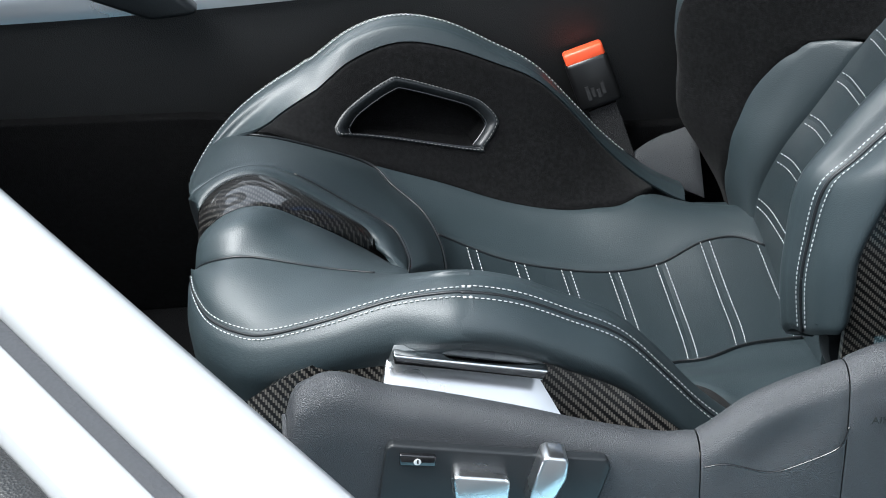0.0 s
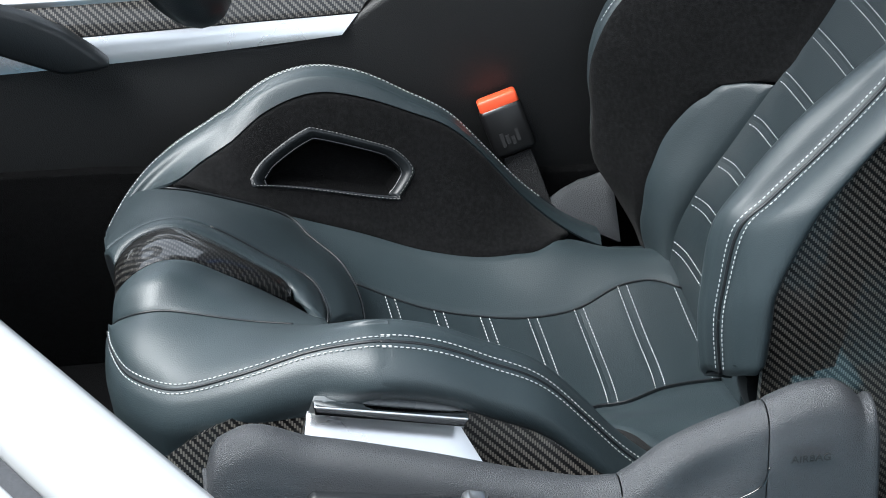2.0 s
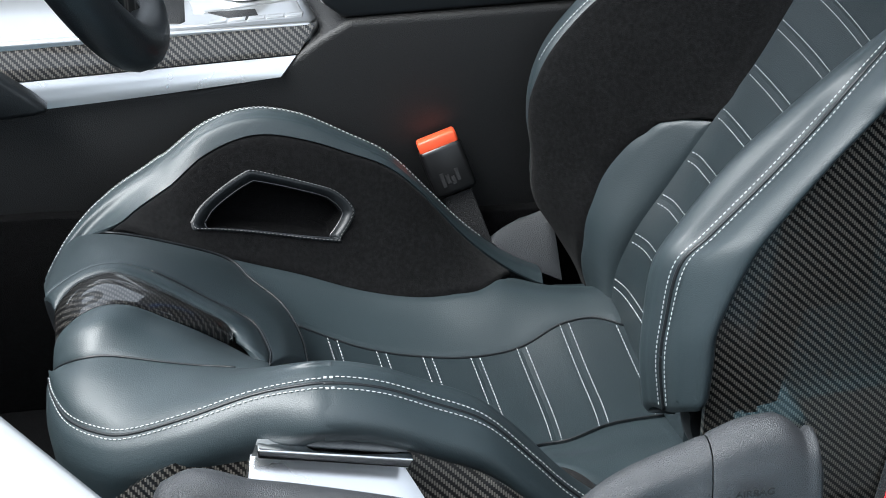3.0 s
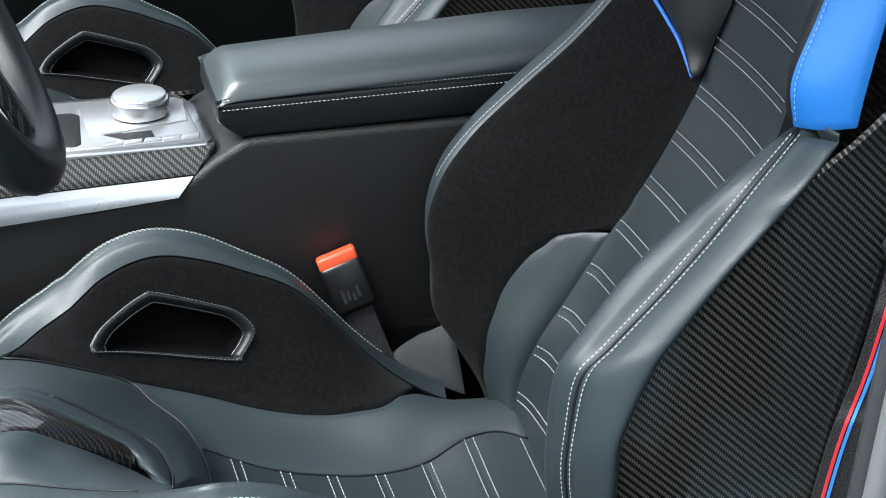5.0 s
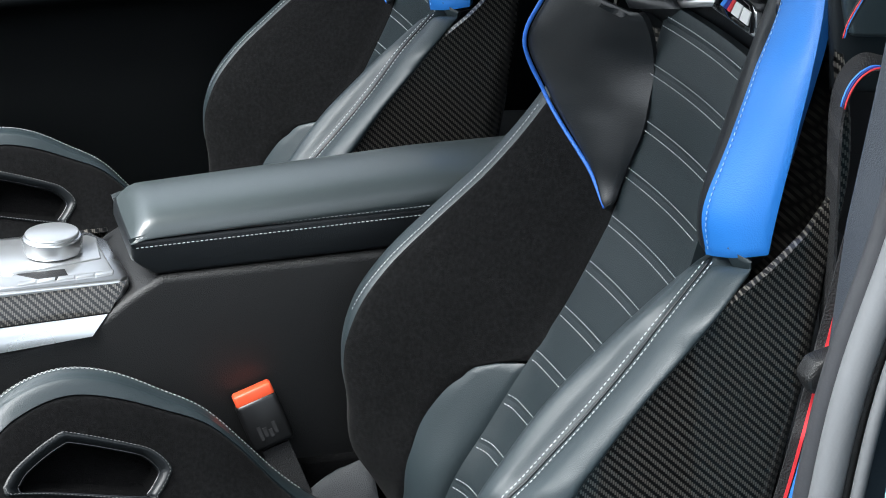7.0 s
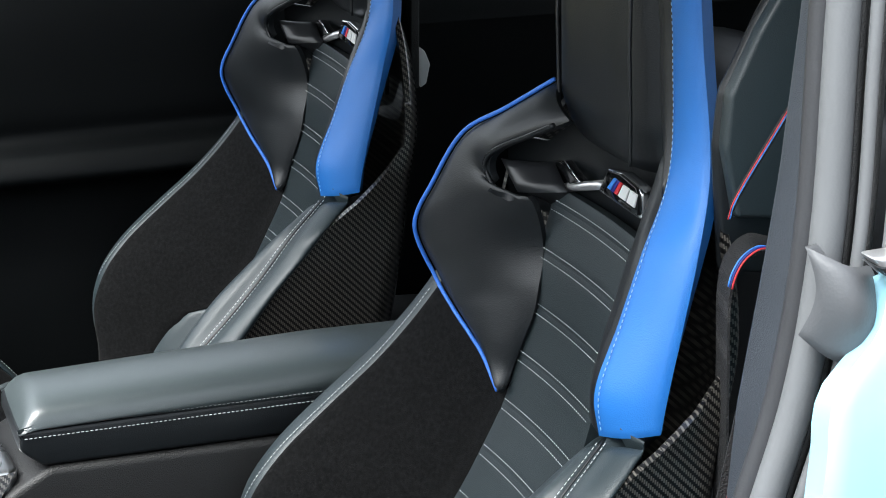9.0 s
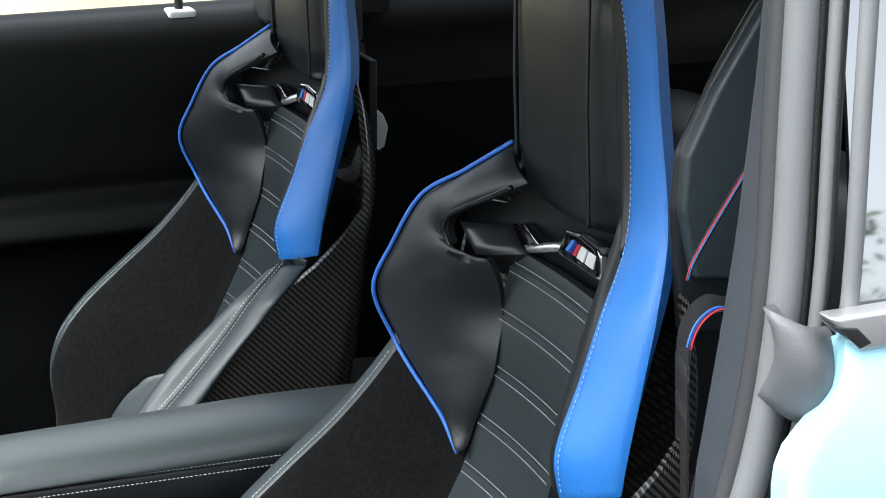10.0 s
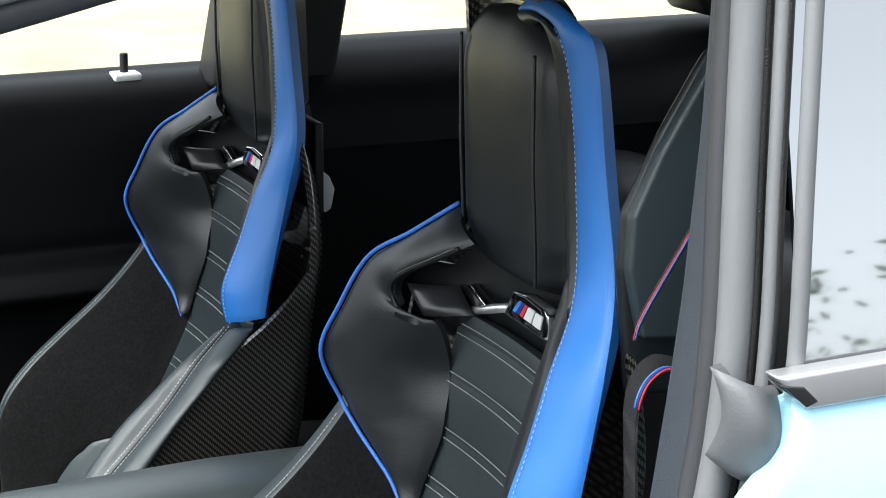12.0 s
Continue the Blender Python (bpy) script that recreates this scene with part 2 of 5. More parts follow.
def tube(name, path, radius, mat, parent=None, label="", sides=10, flat=1.0, up=(0, 0, 1)):
    """A round or flattened bar along a path."""
    p = np.array(path, float)
    t = np.gradient(p, axis=0)
    t /= np.linalg.norm(t, axis=1, keepdims=True) + 1e-12
    verts, faces = [], []
    r = radius if callable(radius) else (lambda s: radius)
    for k in range(len(p)):
        a = np.cross(t[k], up)
        a /= np.linalg.norm(a) + 1e-9
        b = np.cross(a, t[k])
        for s in range(sides):
            w = 2 * math.pi * s / sides
            verts.append(p[k] + (a * math.cos(w) + b * math.sin(w) * flat) * r(k / max(1, len(p) - 1)))
    for k in range(len(p) - 1):
        for s in range(sides):
            faces.append((k * sides + s, k * sides + (s + 1) % sides, (k + 1) * sides + (s + 1) % sides, (k + 1) * sides + s))
    faces.append(tuple(range(sides))[::-1])
    faces.append(tuple((len(p) - 1) * sides + s for s in range(sides)))
    return mesh_ob(name, verts, faces, mat, parent, label)


def stitches(name, path, parent, mat=None, pitch=0.0042, length=0.0027, r=0.00048, lift=(0, 0, 0), label=""):
    """A row of single thread stitches along a path, each a small bar lying on the leather."""
    p = even(np.array(path, float), pitch) + np.array(lift)
    verts, faces = [], []
    for k in range(len(p) - 1):
        d = p[k + 1] - p[k]
        d /= np.linalg.norm(d) + 1e-12
        a = np.cross(d, (0.31, 0.2, 0.93))
        a /= np.linalg.norm(a)
        b = np.cross(d, a)
        c0, c1 = p[k], p[k] + d * length
        base = len(verts)
        for c, s in ((c0, 0.6), (c0 + d * length * 0.3, 1.0), (c0 + d * length * 0.7, 1.0), (c1, 0.6)):
            for w in range(4):
                an = math.pi / 2 * w
                verts.append(c + (a * math.cos(an) + b * math.sin(an)) * r * s)
        for q in range(3):
            for w in range(4):
                faces.append((base + q * 4 + w, base + q * 4 + (w + 1) % 4, base + q * 4 + 4 + (w + 1) % 4, base + q * 4 + 4 + w))
    return mesh_ob(name, verts, faces, mat or THREAD, parent, label)


def slab(name, outline, axis, lo, hi, mat, parent=None, label="", bevel=0.003, segs=3, smooth=True):
    """An outline in the plane across axis ('x': y, z; 'y': x, z; 'z': x, y), with thickness lo to hi and rounded edges."""
    k = "xyz".index(axis)
    bm = bmesh.new()
    vs = []
    for a, b in outline:
        c = [a, b]
        c.insert(k, lo)
        vs.append(bm.verts.new(c))
    f = bm.faces.new(vs)
    r = bmesh.ops.extrude_face_region(bm, geom=[f])
    off = [0, 0, 0]
    off[k] = hi - lo
    bmesh.ops.translate(bm, vec=off, verts=[v for v in r["geom"] if isinstance(v, bmesh.types.BMVert)])
    bmesh.ops.recalc_face_normals(bm, faces=bm.faces)
    if bevel:
        bmesh.ops.bevel(bm, geom=list(bm.edges), offset=bevel, segments=segs, profile=0.5, affect="EDGES", clamp_overlap=True)
    ob = part(name, bm, mat, parent, label, smooth=False)
    if smooth:
        ob.data.shade_smooth()
        ob.data.set_sharp_from_angle(angle=radians(40))
    return ob


def box(name, lo, hi, mat, parent=None, label="", bevel=0.004, segs=3):
    return slab(name, [(lo[0], lo[1]), (hi[0], lo[1]), (hi[0], hi[1]), (lo[0], hi[1])], "z", lo[2], hi[2], mat, parent, label, bevel, segs)


def disc(name, centre, radius, height, mat, parent=None, label="", sides=64, bevel=0.002, axis=(0, 0, 1)):
    bm = bmesh.new()
    bmesh.ops.create_cone(bm, cap_ends=True, segments=sides, radius1=radius, radius2=radius, depth=height)
    rim = [e for e in bm.edges if abs(e.verts[0].co.z - e.verts[1].co.z) < 1e-6]
    bmesh.ops.bevel(bm, geom=rim, offset=bevel, segments=3, profile=0.5, affect="EDGES")
    m = Matrix.Translation(centre) @ Vector(axis).to_track_quat("Z", "Y").to_matrix().to_4x4()
    bmesh.ops.transform(bm, matrix=m, verts=bm.verts)
    ob = part(name, bm, mat, parent, label, smooth=False)
    ob.data.shade_smooth()
    ob.data.set_sharp_from_angle(angle=radians(40))
    return ob


def words(name, text, size, m, mat, parent, label=""):
    cu = bpy.data.curves.new(name, "FONT")
    cu.body, cu.size, cu.extrude, cu.align_x, cu.align_y = text, size, 0.0004, "CENTER", "CENTER"
    tmp = new("text_tmp", cu)
    dg = bpy.context.evaluated_depsgraph_get()
    me = bpy.data.meshes.new_from_object(tmp.evaluated_get(dg))
    bpy.data.objects.remove(tmp)
    me.transform(m)
    me.name = name
    me.materials.clear()
    me.materials.append(mat)
    ob = new(name, me)
    ob.parent = parent
    ob.matrix_parent_inverse = Matrix.Translation(parent.location).inverted() if parent.parent is None else Matrix()
    return tagged(ob, label) if label else ob


# ---- the seat's form ----
Z_MID = table([(-0.06, 0.482), (-0.03, 0.502), (0.0, 0.506), (0.05, 0.484), (0.1, 0.452), (0.16, 0.420), (0.2, 0.403), (0.25, 0.387),
               (0.3, 0.378), (0.35, 0.376), (0.4, 0.384), (0.46, 0.386)])
Z_SLOPE = table([(-0.06, 0.490), (-0.03, 0.514), (0.0, 0.520), (0.05, 0.500), (0.12, 0.467), (0.17, 0.449), (0.22, 0.431), (0.276, 0.419),
                 (0.33, 0.417), (0.38, 0.412), (0.46, 0.41)])
Z_CREST = table([(-0.06, 0.486), (-0.04, 0.503), (-0.015, 0.522), (0.01, 0.537), (0.05, 0.556), (0.09, 0.578), (0.13, 0.587), (0.175, 0.579),
                 (0.217, 0.558), (0.26, 0.532), (0.296, 0.492), (0.32, 0.464), (0.36, 0.428), (0.40, 0.405), (0.46, 0.40)])
Y_SCALE = table([(-0.062, 0.42), (-0.05, 0.60), (-0.035, 0.745), (-0.015, 0.86), (0.01, 0.94), (0.05, 1.0), (0.30, 1.0), (0.46, 0.95)])


def cushion(x, q, side=1.0):
    """A point of the cushion at x; q runs from the middle line 0 over the crest 4 to the underside 7."""
    zc, zs, zk, ys = Z_MID(x), Z_SLOPE(x), Z_CREST(x), Y_SCALE(min(x + 0.014, 0.06) if side > 0 and x < 0.05 else x)
    if q <= 1.0:
        return np.array([x, side * 0.08 * q * ys, zc + 0.010 * q * q])
    zk -= 0.005 + 0.006 * math.exp(-((x - 0.02) / 0.05) ** 2) if side > 0 else 0.0
    k = [(0.0, zc), (0.08, zc + 0.010), (0.14, zs), (0.19, zk - 0.010 - 0.2 * max(0, zk - zs - 0.08)), (0.206, zk - 0.003), (0.230, zk - 0.008), (0.249, zk - 0.024),
         (0.243, zk - 0.044), (0.215, zk - 0.056)]
    i = min(int(q), 6) - 1
    t = q - i - 1
    a, b, c, d = [np.array(v) for v in k[i:i + 4]]
    y, z = 0.5 * (2 * b + (c - a) * t + (2 * a - 5 * b + 4 * c - d) * t * t + (3 * b - a - 3 * c + d) * t ** 3)
    return np.array([x, side * y * ys, z])


X_BACK = table([(0.34, 0.452), (0.40, 0.456), (0.44, 0.463), (0.485, 0.478), (0.532, 0.503), (0.595, 0.533), (0.68, 0.575), (0.737, 0.60),
                (0.80, 0.617), (0.86, 0.628), (0.915, 0.643), (0.96, 0.655)])
D_BACK = table([(0.34, 0.0), (0.40, 0.022), (0.44, 0.05), (0.48, 0.085), (0.52, 0.108), (0.56, 0.132), (0.60, 0.147), (0.635, 0.149), (0.66, 0.141),
                (0.70, 0.115), (0.745, 0.08), (0.79, 0.05), (0.82, 0.034), (0.86, 0.022), (0.96, 0.02)])


def backrest(z, q, side=1.0):
    xc, d = X_BACK(z), D_BACK(z)
    if q <= 1.0:
        return np.array([xc - 0.004 * q * q, side * 0.085 * q, z])
    k = [(-0.085, xc - 0.006), (0.0, xc), (0.085, xc - 0.004), (0.125, xc - 0.28 * d - 0.004), (0.182, xc - 0.92 * d), (0.204, xc - d),
         (0.234, xc - d + 0.012), (0.247, xc - d + 0.045), (0.242, xc - d + 0.085), (0.235, xc - d + 0.11)]
    i = min(int(q), 6)
    t = q - i
    a, b, c, e = [np.array(v) for v in k[i:i + 4]]
    y, x = 0.5 * (2 * b + (c - a) * t + (2 * a - 5 * b + 4 * c - e) * t * t + (3 * b - a - 3 * c + e) * t ** 3)
    return np.array([x, side * y, z])


PANEL_EDGE = table([(0.375, 1.85), (0.429, 1.79), (0.479, 1.55), (0.519, 1.42), (0.562, 1.28), (0.605, 1.14), (0.648, 1.03), (0.70, 0.97), (0.95, 0.97)])


def mix(a, b, t):
    return a + (b - a) * t


WING = [(0.590, 0.079, 0.742), (0.588, 0.108, 0.763), (0.583, 0.128, 0.777), (0.576, 0.159, 0.795), (0.570, 0.186, 0.815), (0.552, 0.19, 0.862), (0.565, 0.178, 0.905), (0.586, 0.16, 0.952),
        (0.611, 0.12, 0.981), (0.640, 0.085, 1.011)]
WING_IN = [(0.594, 0.073, 0.745), (0.600, 0.075, 0.763), (0.606, 0.068, 0.790), (0.612, 0.062, 0.814), (0.616, 0.062, 0.836), (0.624, 0.071, 0.871), (0.610, 0.069, 0.913), (0.593, 0.109, 0.919), (0.591, 0.099, 0.950), (0.628, 0.031, 0.989)]
BLUE_FRONT = [(0.566, -0.185, 0.806), (0.562, -0.185, 0.843), (0.583, -0.176, 0.890), (0.604, -0.165, 0.936), (0.636, -0.140, 0.991), (0.643, -0.125, 1.072),
              (0.640, -0.118, 1.141), (0.636, -0.105, 1.177), (0.643, -0.050, 1.186), (0.650, 0.0, 1.182)]
BLUE_BACK = [(0.598, -0.225, 0.818), (0.604, -0.224, 0.850), (0.616, -0.219, 0.900), (0.629, -0.210, 0.947), (0.648, -0.184, 1.003), (0.648, -0.166, 1.080),
             (0.645, -0.152, 1.167), (0.642, -0.125, 1.190), (0.652, -0.060, 1.198), (0.660, 0.0, 1.192)]


# the nose of the cushion: a hump with a carbon saddle between two thigh lobes
NOSE_SEAM = [(0.081, -0.152, 0.547), (0.051, -0.145, 0.548), (0.026, -0.140, 0.551), (-0.011, -0.130, 0.554), (-0.032, -0.125, 0.551), (-0.050, -0.112, 0.538), (-0.057, -0.100, 0.523)]
NOSE_EDGE = [(0.087, -0.232, 0.573), (0.046, -0.226, 0.557), (0.005, -0.212, 0.538), (-0.016, -0.200, 0.530), (-0.036, -0.180, 0.526), (-0.050, -0.158, 0.525), (-0.057, -0.130, 0.526), (-0.059, -0.105, 0.524)]
SADDLE_NEAR = [(-0.053, -0.075, 0.539), (-0.044, -0.078, 0.553), (-0.030, -0.080, 0.565), (-0.012, -0.080, 0.571), (0.009, -0.078, 0.567), (0.035, -0.070, 0.548), (0.057, -0.062, 0.530), (0.084, -0.050, 0.504)]
SADDLE_FAR = [(-0.053, -0.020, 0.533), (-0.045, -0.012, 0.544), (-0.029, -0.008, 0.554), (-0.008, -0.006, 0.558), (0.012, -0.008, 0.553), (0.038, -0.012, 0.539), (0.060, -0.018, 0.526), (0.081, -0.028, 0.515), (0.088, -0.036, 0.508), (0.088, -0.045, 0.503)]
HUMP_FOOT = [(-0.057, -0.100, 0.523), (-0.050, -0.112, 0.538), (-0.032, -0.125, 0.551), (-0.011, -0.130, 0.554), (0.031, -0.140, 0.550), (0.072, -0.150, 0.547), (0.106, -0.155, 0.545)]
HUMP_TOP = [(-0.053, -0.075, 0.539), (-0.044, -0.078, 0.553), (-0.030, -0.080, 0.565), (-0.012, -0.080, 0.571), (0.009, -0.078, 0.567), (0.035, -0.070, 0.548), (0.057, -0.062, 0.530), (0.084, -0.050, 0.504), (0.100, -0.060, 0.497), (0.113, -0.080, 0.500)]
HUMP_RIM = [(-0.062, 0.010, 0.528), (-0.053, 0.014, 0.534), (-0.029, 0.020, 0.544), (-0.006, 0.022, 0.548), (0.013, 0.022, 0.545), (0.039, 0.020, 0.532), (0.071, 0.014, 0.512), (0.106, 0.000, 0.494), (0.116, -0.040, 0.491), (0.113, -0.080, 0.500)]
NOSE_BACK = [(-0.063, 0.080, 0.492), (-0.053, 0.130, 0.497), (-0.033, 0.150, 0.507), (-0.000, 0.133, 0.516), (0.045, 0.136, 0.501), (0.097, 0.142, 0.476), (0.116, 0.116, 0.467), (0.140, 0.086, 0.456), (0.151, 0.041, 0.450), (0.151, -0.009, 0.452)]
# the near bolster of the backrest: inner fold, seam and outer edge, from its foot up
SIDE_FOLD = [(0.394, -0.178, 0.486), (0.389, -0.178, 0.531), (0.389, -0.178, 0.566), (0.394, -0.178, 0.620), (0.413, -0.178, 0.652), (0.447, -0.178, 0.696), (0.481, -0.178, 0.729), (0.520, -0.178, 0.763), (0.566, -0.160, 0.784)]
SIDE_SEAM = [(0.401, -0.207, 0.502), (0.396, -0.207, 0.548), (0.398, -0.207, 0.583), (0.406, -0.207, 0.631), (0.428, -0.207, 0.655), (0.466, -0.207, 0.695), (0.499, -0.207, 0.733), (0.528, -0.207, 0.770), (0.569, -0.189, 0.803)]
SIDE_EDGE = [(0.421, -0.243, 0.525), (0.423, -0.243, 0.563), (0.426, -0.243, 0.597), (0.448, -0.243, 0.652), (0.469, -0.243, 0.682), (0.501, -0.243, 0.723), (0.533, -0.243, 0.759), (0.553, -0.243, 0.783), (0.589, -0.223, 0.810)]


PAD_EDGE = {1: table([(0.09, 1.0), (0.15, 1.0), (0.211, 0.93), (0.262, 0.95), (0.313, 0.98), (0.357, 1.09), (0.401, 1.34), (0.428, 1.36), (0.46, 1.10)]),
            -1: table([(0.09, 1.0), (0.25, 1.0), (0.32, 0.86), (0.342, 0.76), (0.365, 0.78), (0.403, 0.66), (0.437, 0.63), (0.46, 0.63)])}
POCKET = [(0.070, 0.506), (0.083, 0.518), (0.118, 0.536), (0.134, 0.536), (0.190, 0.517), (0.206, 0.508), (0.216, 0.496), (0.215, 0.488), (0.203, 0.474),
          (0.192, 0.472), (0.088, 0.497), (0.073, 0.500)]


INNER_START = {1: 0.0, -1: 0.045}
INNER_LO = {1: table([(-0.062, 3.3), (0.0, 2.10), (0.02, 1.98), (0.06, 1.92), (0.12, 1.97), (0.30, 2.0), (0.335, 2.13), (0.355, 2.5), (0.368, 3.0)]),
            -1: table([(-0.062, 3.3), (0.0, 2.75), (0.045, 2.40), (0.075, 2.08), (0.12, 1.97), (0.30, 2.0), (0.335, 2.13), (0.355, 2.5), (0.368, 3.0)])}
INNER_HI = {1: table([(-0.062, 3.3), (0.0, 2.14), (0.022, 2.60), (0.05, 2.78), (0.076, 2.88), (0.127, 3.04), (0.18, 3.08), (0.25, 3.2), (0.32, 3.2), (0.40, 3.2)]),
            -1: table([(-0.062, 3.3), (0.0, 2.77), (0.045, 2.44), (0.075, 2.75), (0.127, 3.04), (0.18, 3.08), (0.25, 3.2), (0.32, 3.2), (0.40, 3.2)])}


def on_suede(x, z, s):
    """The point of the bolster's inner face at x that lies at the height z, and its q."""
    a, b_ = 1.6, 3.4
    for _ in range(24):
        m_ = 0.5 * (a + b_)
        if cushion(x, m_, s)[2] < z:
            a = m_
        else:
            b_ = m_
    return cushion(x, a, s)


def build_pocket(seat, panel, s):
    """The five-sided opening through the bolster: a stitched leather rim round a deep hollow, coloured black as shade.
    """
    pts = [np.array(p) for p in POCKET]
    mid = sum(pts) / len(pts)
    ring = spline([(*p, 0) for p in pts + pts[:1]], 72)[:-1, :2]

    def inside(x, z):
        hit = False
        n = len(ring)
        for i in range(n):
            (x1, z1), (x2, z2) = ring[i], ring[(i + 1) % n]
            if (z1 > z) != (z2 > z) and x < (x2 - x1) * (z - z1) / (z2 - z1) + x1:
                hit = not hit
        return hit
    bm = bmesh.new()
    bm.from_mesh(panel.data)
    gone = [f for f in bm.faces if f.calc_center_median().y * s > 0.10 and inside(f.calc_center_median().x, f.calc_center_median().z)]
    bmesh.ops.delete(bm, geom=gone, context="FACES")
    bm.to_mesh(panel.data)
    bm.free()
    outer = np.array([on_suede(x, z, s) for x, z in mid + (ring - mid) * 1.05])
    crest = np.array([on_suede(x, z, s) for x, z in ring])
    n = np.array([0, -s * 0.75, 0.66])
    deep = np.array([0, s * 0.8, -0.2])
    shrink = lambda k: np.array([on_suede(*(mid + np.array([0.0, -0.001]) + (q - mid) * np.array([k, k - 0.04])), s) for q in ring])
    rows = [outer - n * 0.002, crest + n * 0.0022, shrink(0.95) + n * 0.0016, shrink(0.88) - n * 0.004, shrink(0.84) - n * 0.010]
    g = np.array(rows)
    verts = [v for r_ in g for v in r_]
    m = len(ring)
    faces = []
    for i in range(len(rows) - 1):
        for j in range(m):
            f_ = (i * m + j, i * m + (j + 1) % m, (i + 1) * m + (j + 1) % m, (i + 1) * m + j)
            faces.append(f_ if s < 0 else f_[::-1])
    rim = mesh_ob("pocket_rim", verts, faces, LEATHER_DARK, seat, "smooth black rim round the opening")
    stitches("stitching", np.vstack([crest, crest[:1]]) + n * 0.0028, rim, pitch=0.0036, length=0.0022, r=0.00035, mat=PRINT_LIGHT)
    lip = shrink(0.86)
    tube("pocket_lip", np.vstack([lip, lip[:1]]) - n * 0.006, 0.0011, GLOSS, rim, sides=6)
    tunnel = [shrink(0.85) - n * 0.008, shrink(0.83) + deep * 0.03, shrink(0.80) + deep * 0.035]
    verts = [v for r_ in tunnel for v in r_] + [np.mean(tunnel[2], axis=0)]
    faces = []
    for i in range(2):
        for j in range(m):
            f_ = (i * m + j, i * m + (j + 1) % m, (i + 1) * m + (j + 1) % m, (i + 1) * m + j)
            faces.append(f_ if s < 0 else f_[::-1])
    faces += [(2 * m + j, 2 * m + (j + 1) % m, 3 * m) if s < 0 else (2 * m + (j + 1) % m, 2 * m + j, 3 * m) for j in range(m)]
    # matte carpet black puts the shade of the recess into its colour
    mesh_ob("pocket_hollow", verts, faces, CARPET, rim, "deep hollow in matte black that stands for its shade")


def build_seat(side_trim, at, label):
    seat = thing("sport_seat", label, "car seat", group="front seats")

    # cushion
    for s, nm in ((-1, "near"), (1, "far")):
        fl = s > 0
        lo, hi, x0 = INNER_LO[s], INNER_HI[s], INNER_START[s]
        xb = 0.135 if s < 0 else -0.0625
        sheet("cushion_bolster", lambda u, v: cushion(mix(xb, 0.40, u), mix(hi(mix(xb, 0.40, u)), 7.0 if s < 0 else mix(5.4, 7.0, min(1.0, u * 8)), v), s), 80, 34, LEATHER, seat,
              "black leather cushion bolster with double grey seam", flip=not fl, groove=0.0, skirt=0.002)
        ob = sheet("suede_panel", lambda u, v: cushion(mix(x0, 0.368, u), mix(lo(mix(x0, 0.368, u)), hi(mix(x0, 0.368, u)), v), s), 74, 40, SUEDE, seat,
                   "black suede inner face of the cushion bolster", flip=not fl)
        build_pocket(seat, ob, s)

        def pad(u, v, s=s, lo=lo):
            x = mix(0.149 if s > 0 else 0.10, 0.455, u)
            if s > 0:
                x = mix(mix(0.149, 0.098, v), 0.455, u)
            top = 2.0 if x < 0.30 else (lo(min(x, 0.368)) if x < 0.345 else 2.3 + (x - 0.345) * 16)
            return cushion(x, mix(PAD_EDGE[s](x), min(top, 3.4), v), s)
        sheet("cushion_pad", pad, 60, 18, LEATHER, seat, flip=not fl, puff=0.004)
        for q in (4.62, 5.02):
            row = np.array([cushion(x, q, s) for x in np.linspace(xb + 0.003, 0.345, 200)])
            stitches("stitching", row + np.array([0, s * 0.0004, 0.0007]), seat)
        tube("seam", np.array([cushion(x, 4.82, s) for x in np.linspace(xb + 0.002, 0.36, 120)]) + np.array([0, 0, -0.0002]), 0.0013, LEATHER_DARK, seat, sides=6)

    # nose of the cushion
    seam_, edge_ = np.array(NOSE_SEAM), spline(NOSE_EDGE, 7)
    up = np.array([0.0, 0.0, 1.0])
    mid_ = np.array([0.075, -0.10, 0.0])
    lobe_rows = []
    for k, (rise, out, drop) in enumerate(((0, 0, 0), (0.006, 0, 0), (0.006, 0, 0), (0, 0, 0), (0, 0.013, 0.010), (0, 0.019, 0.028), (0, 0.010, 0.056))):
        q0 = (2.7, 3.5, 4.2, 4.82, 5.5, 6.3, 7.0)[k]
        row = [cushion(0.145, q0, -1), cushion(0.125, q0, -1)] if k else [np.array(HUMP_FOOT[-1]) + np.array([d_, 0, 0]) for d_ in (0.033, 0.013)]
        for n_, (p, q) in enumerate(zip(seam_, edge_)):
            o = (q - mid_) * np.array([1, 1, 0])
            o /= np.linalg.norm(o)
            row.append((mix(p, q, (0, 0.42, 0.78)[k]) if k < 3 else q) + up * (rise - drop) + o * out * (1 - 0.8 * n_ / 6))
        lobe_rows.append([tuple(p) for p in row])
    lobe = loft(lobe_rows)
    sheet("thigh_lobe", lobe, 90, 70, LEATHER, seat, "plump black leather thigh lobe with double grey seam", flip=False, groove=0.0, skirt=0.0)
    for v in (0.455, 0.535):
        stitches("stitching", np.array([lobe(u, v) for u in np.linspace(0.0, 0.99, 200)]) + np.array([-0.0002, -0.0006, 0.0006]), seat)
    tube("seam", np.array([lobe(u, 0.495) for u in np.linspace(0.0, 1.0, 120)]), 0.0013, LEATHER_DARK, seat, sides=6)
    wall_mid = [tuple(mix(p, q, 0.5) + np.array([0, -0.004, 0.007])) for p, q in zip(spline(HUMP_FOOT, 12), spline(HUMP_TOP, 12))]
    hump = loft([HUMP_FOOT, wall_mid, HUMP_TOP])
    sheet("hump_side", hump, 70, 30, LEATHER, seat, "smooth leather side of the hump between the thighs", flip=False, groove=0.0015, width=0.007, skirt=0.004)
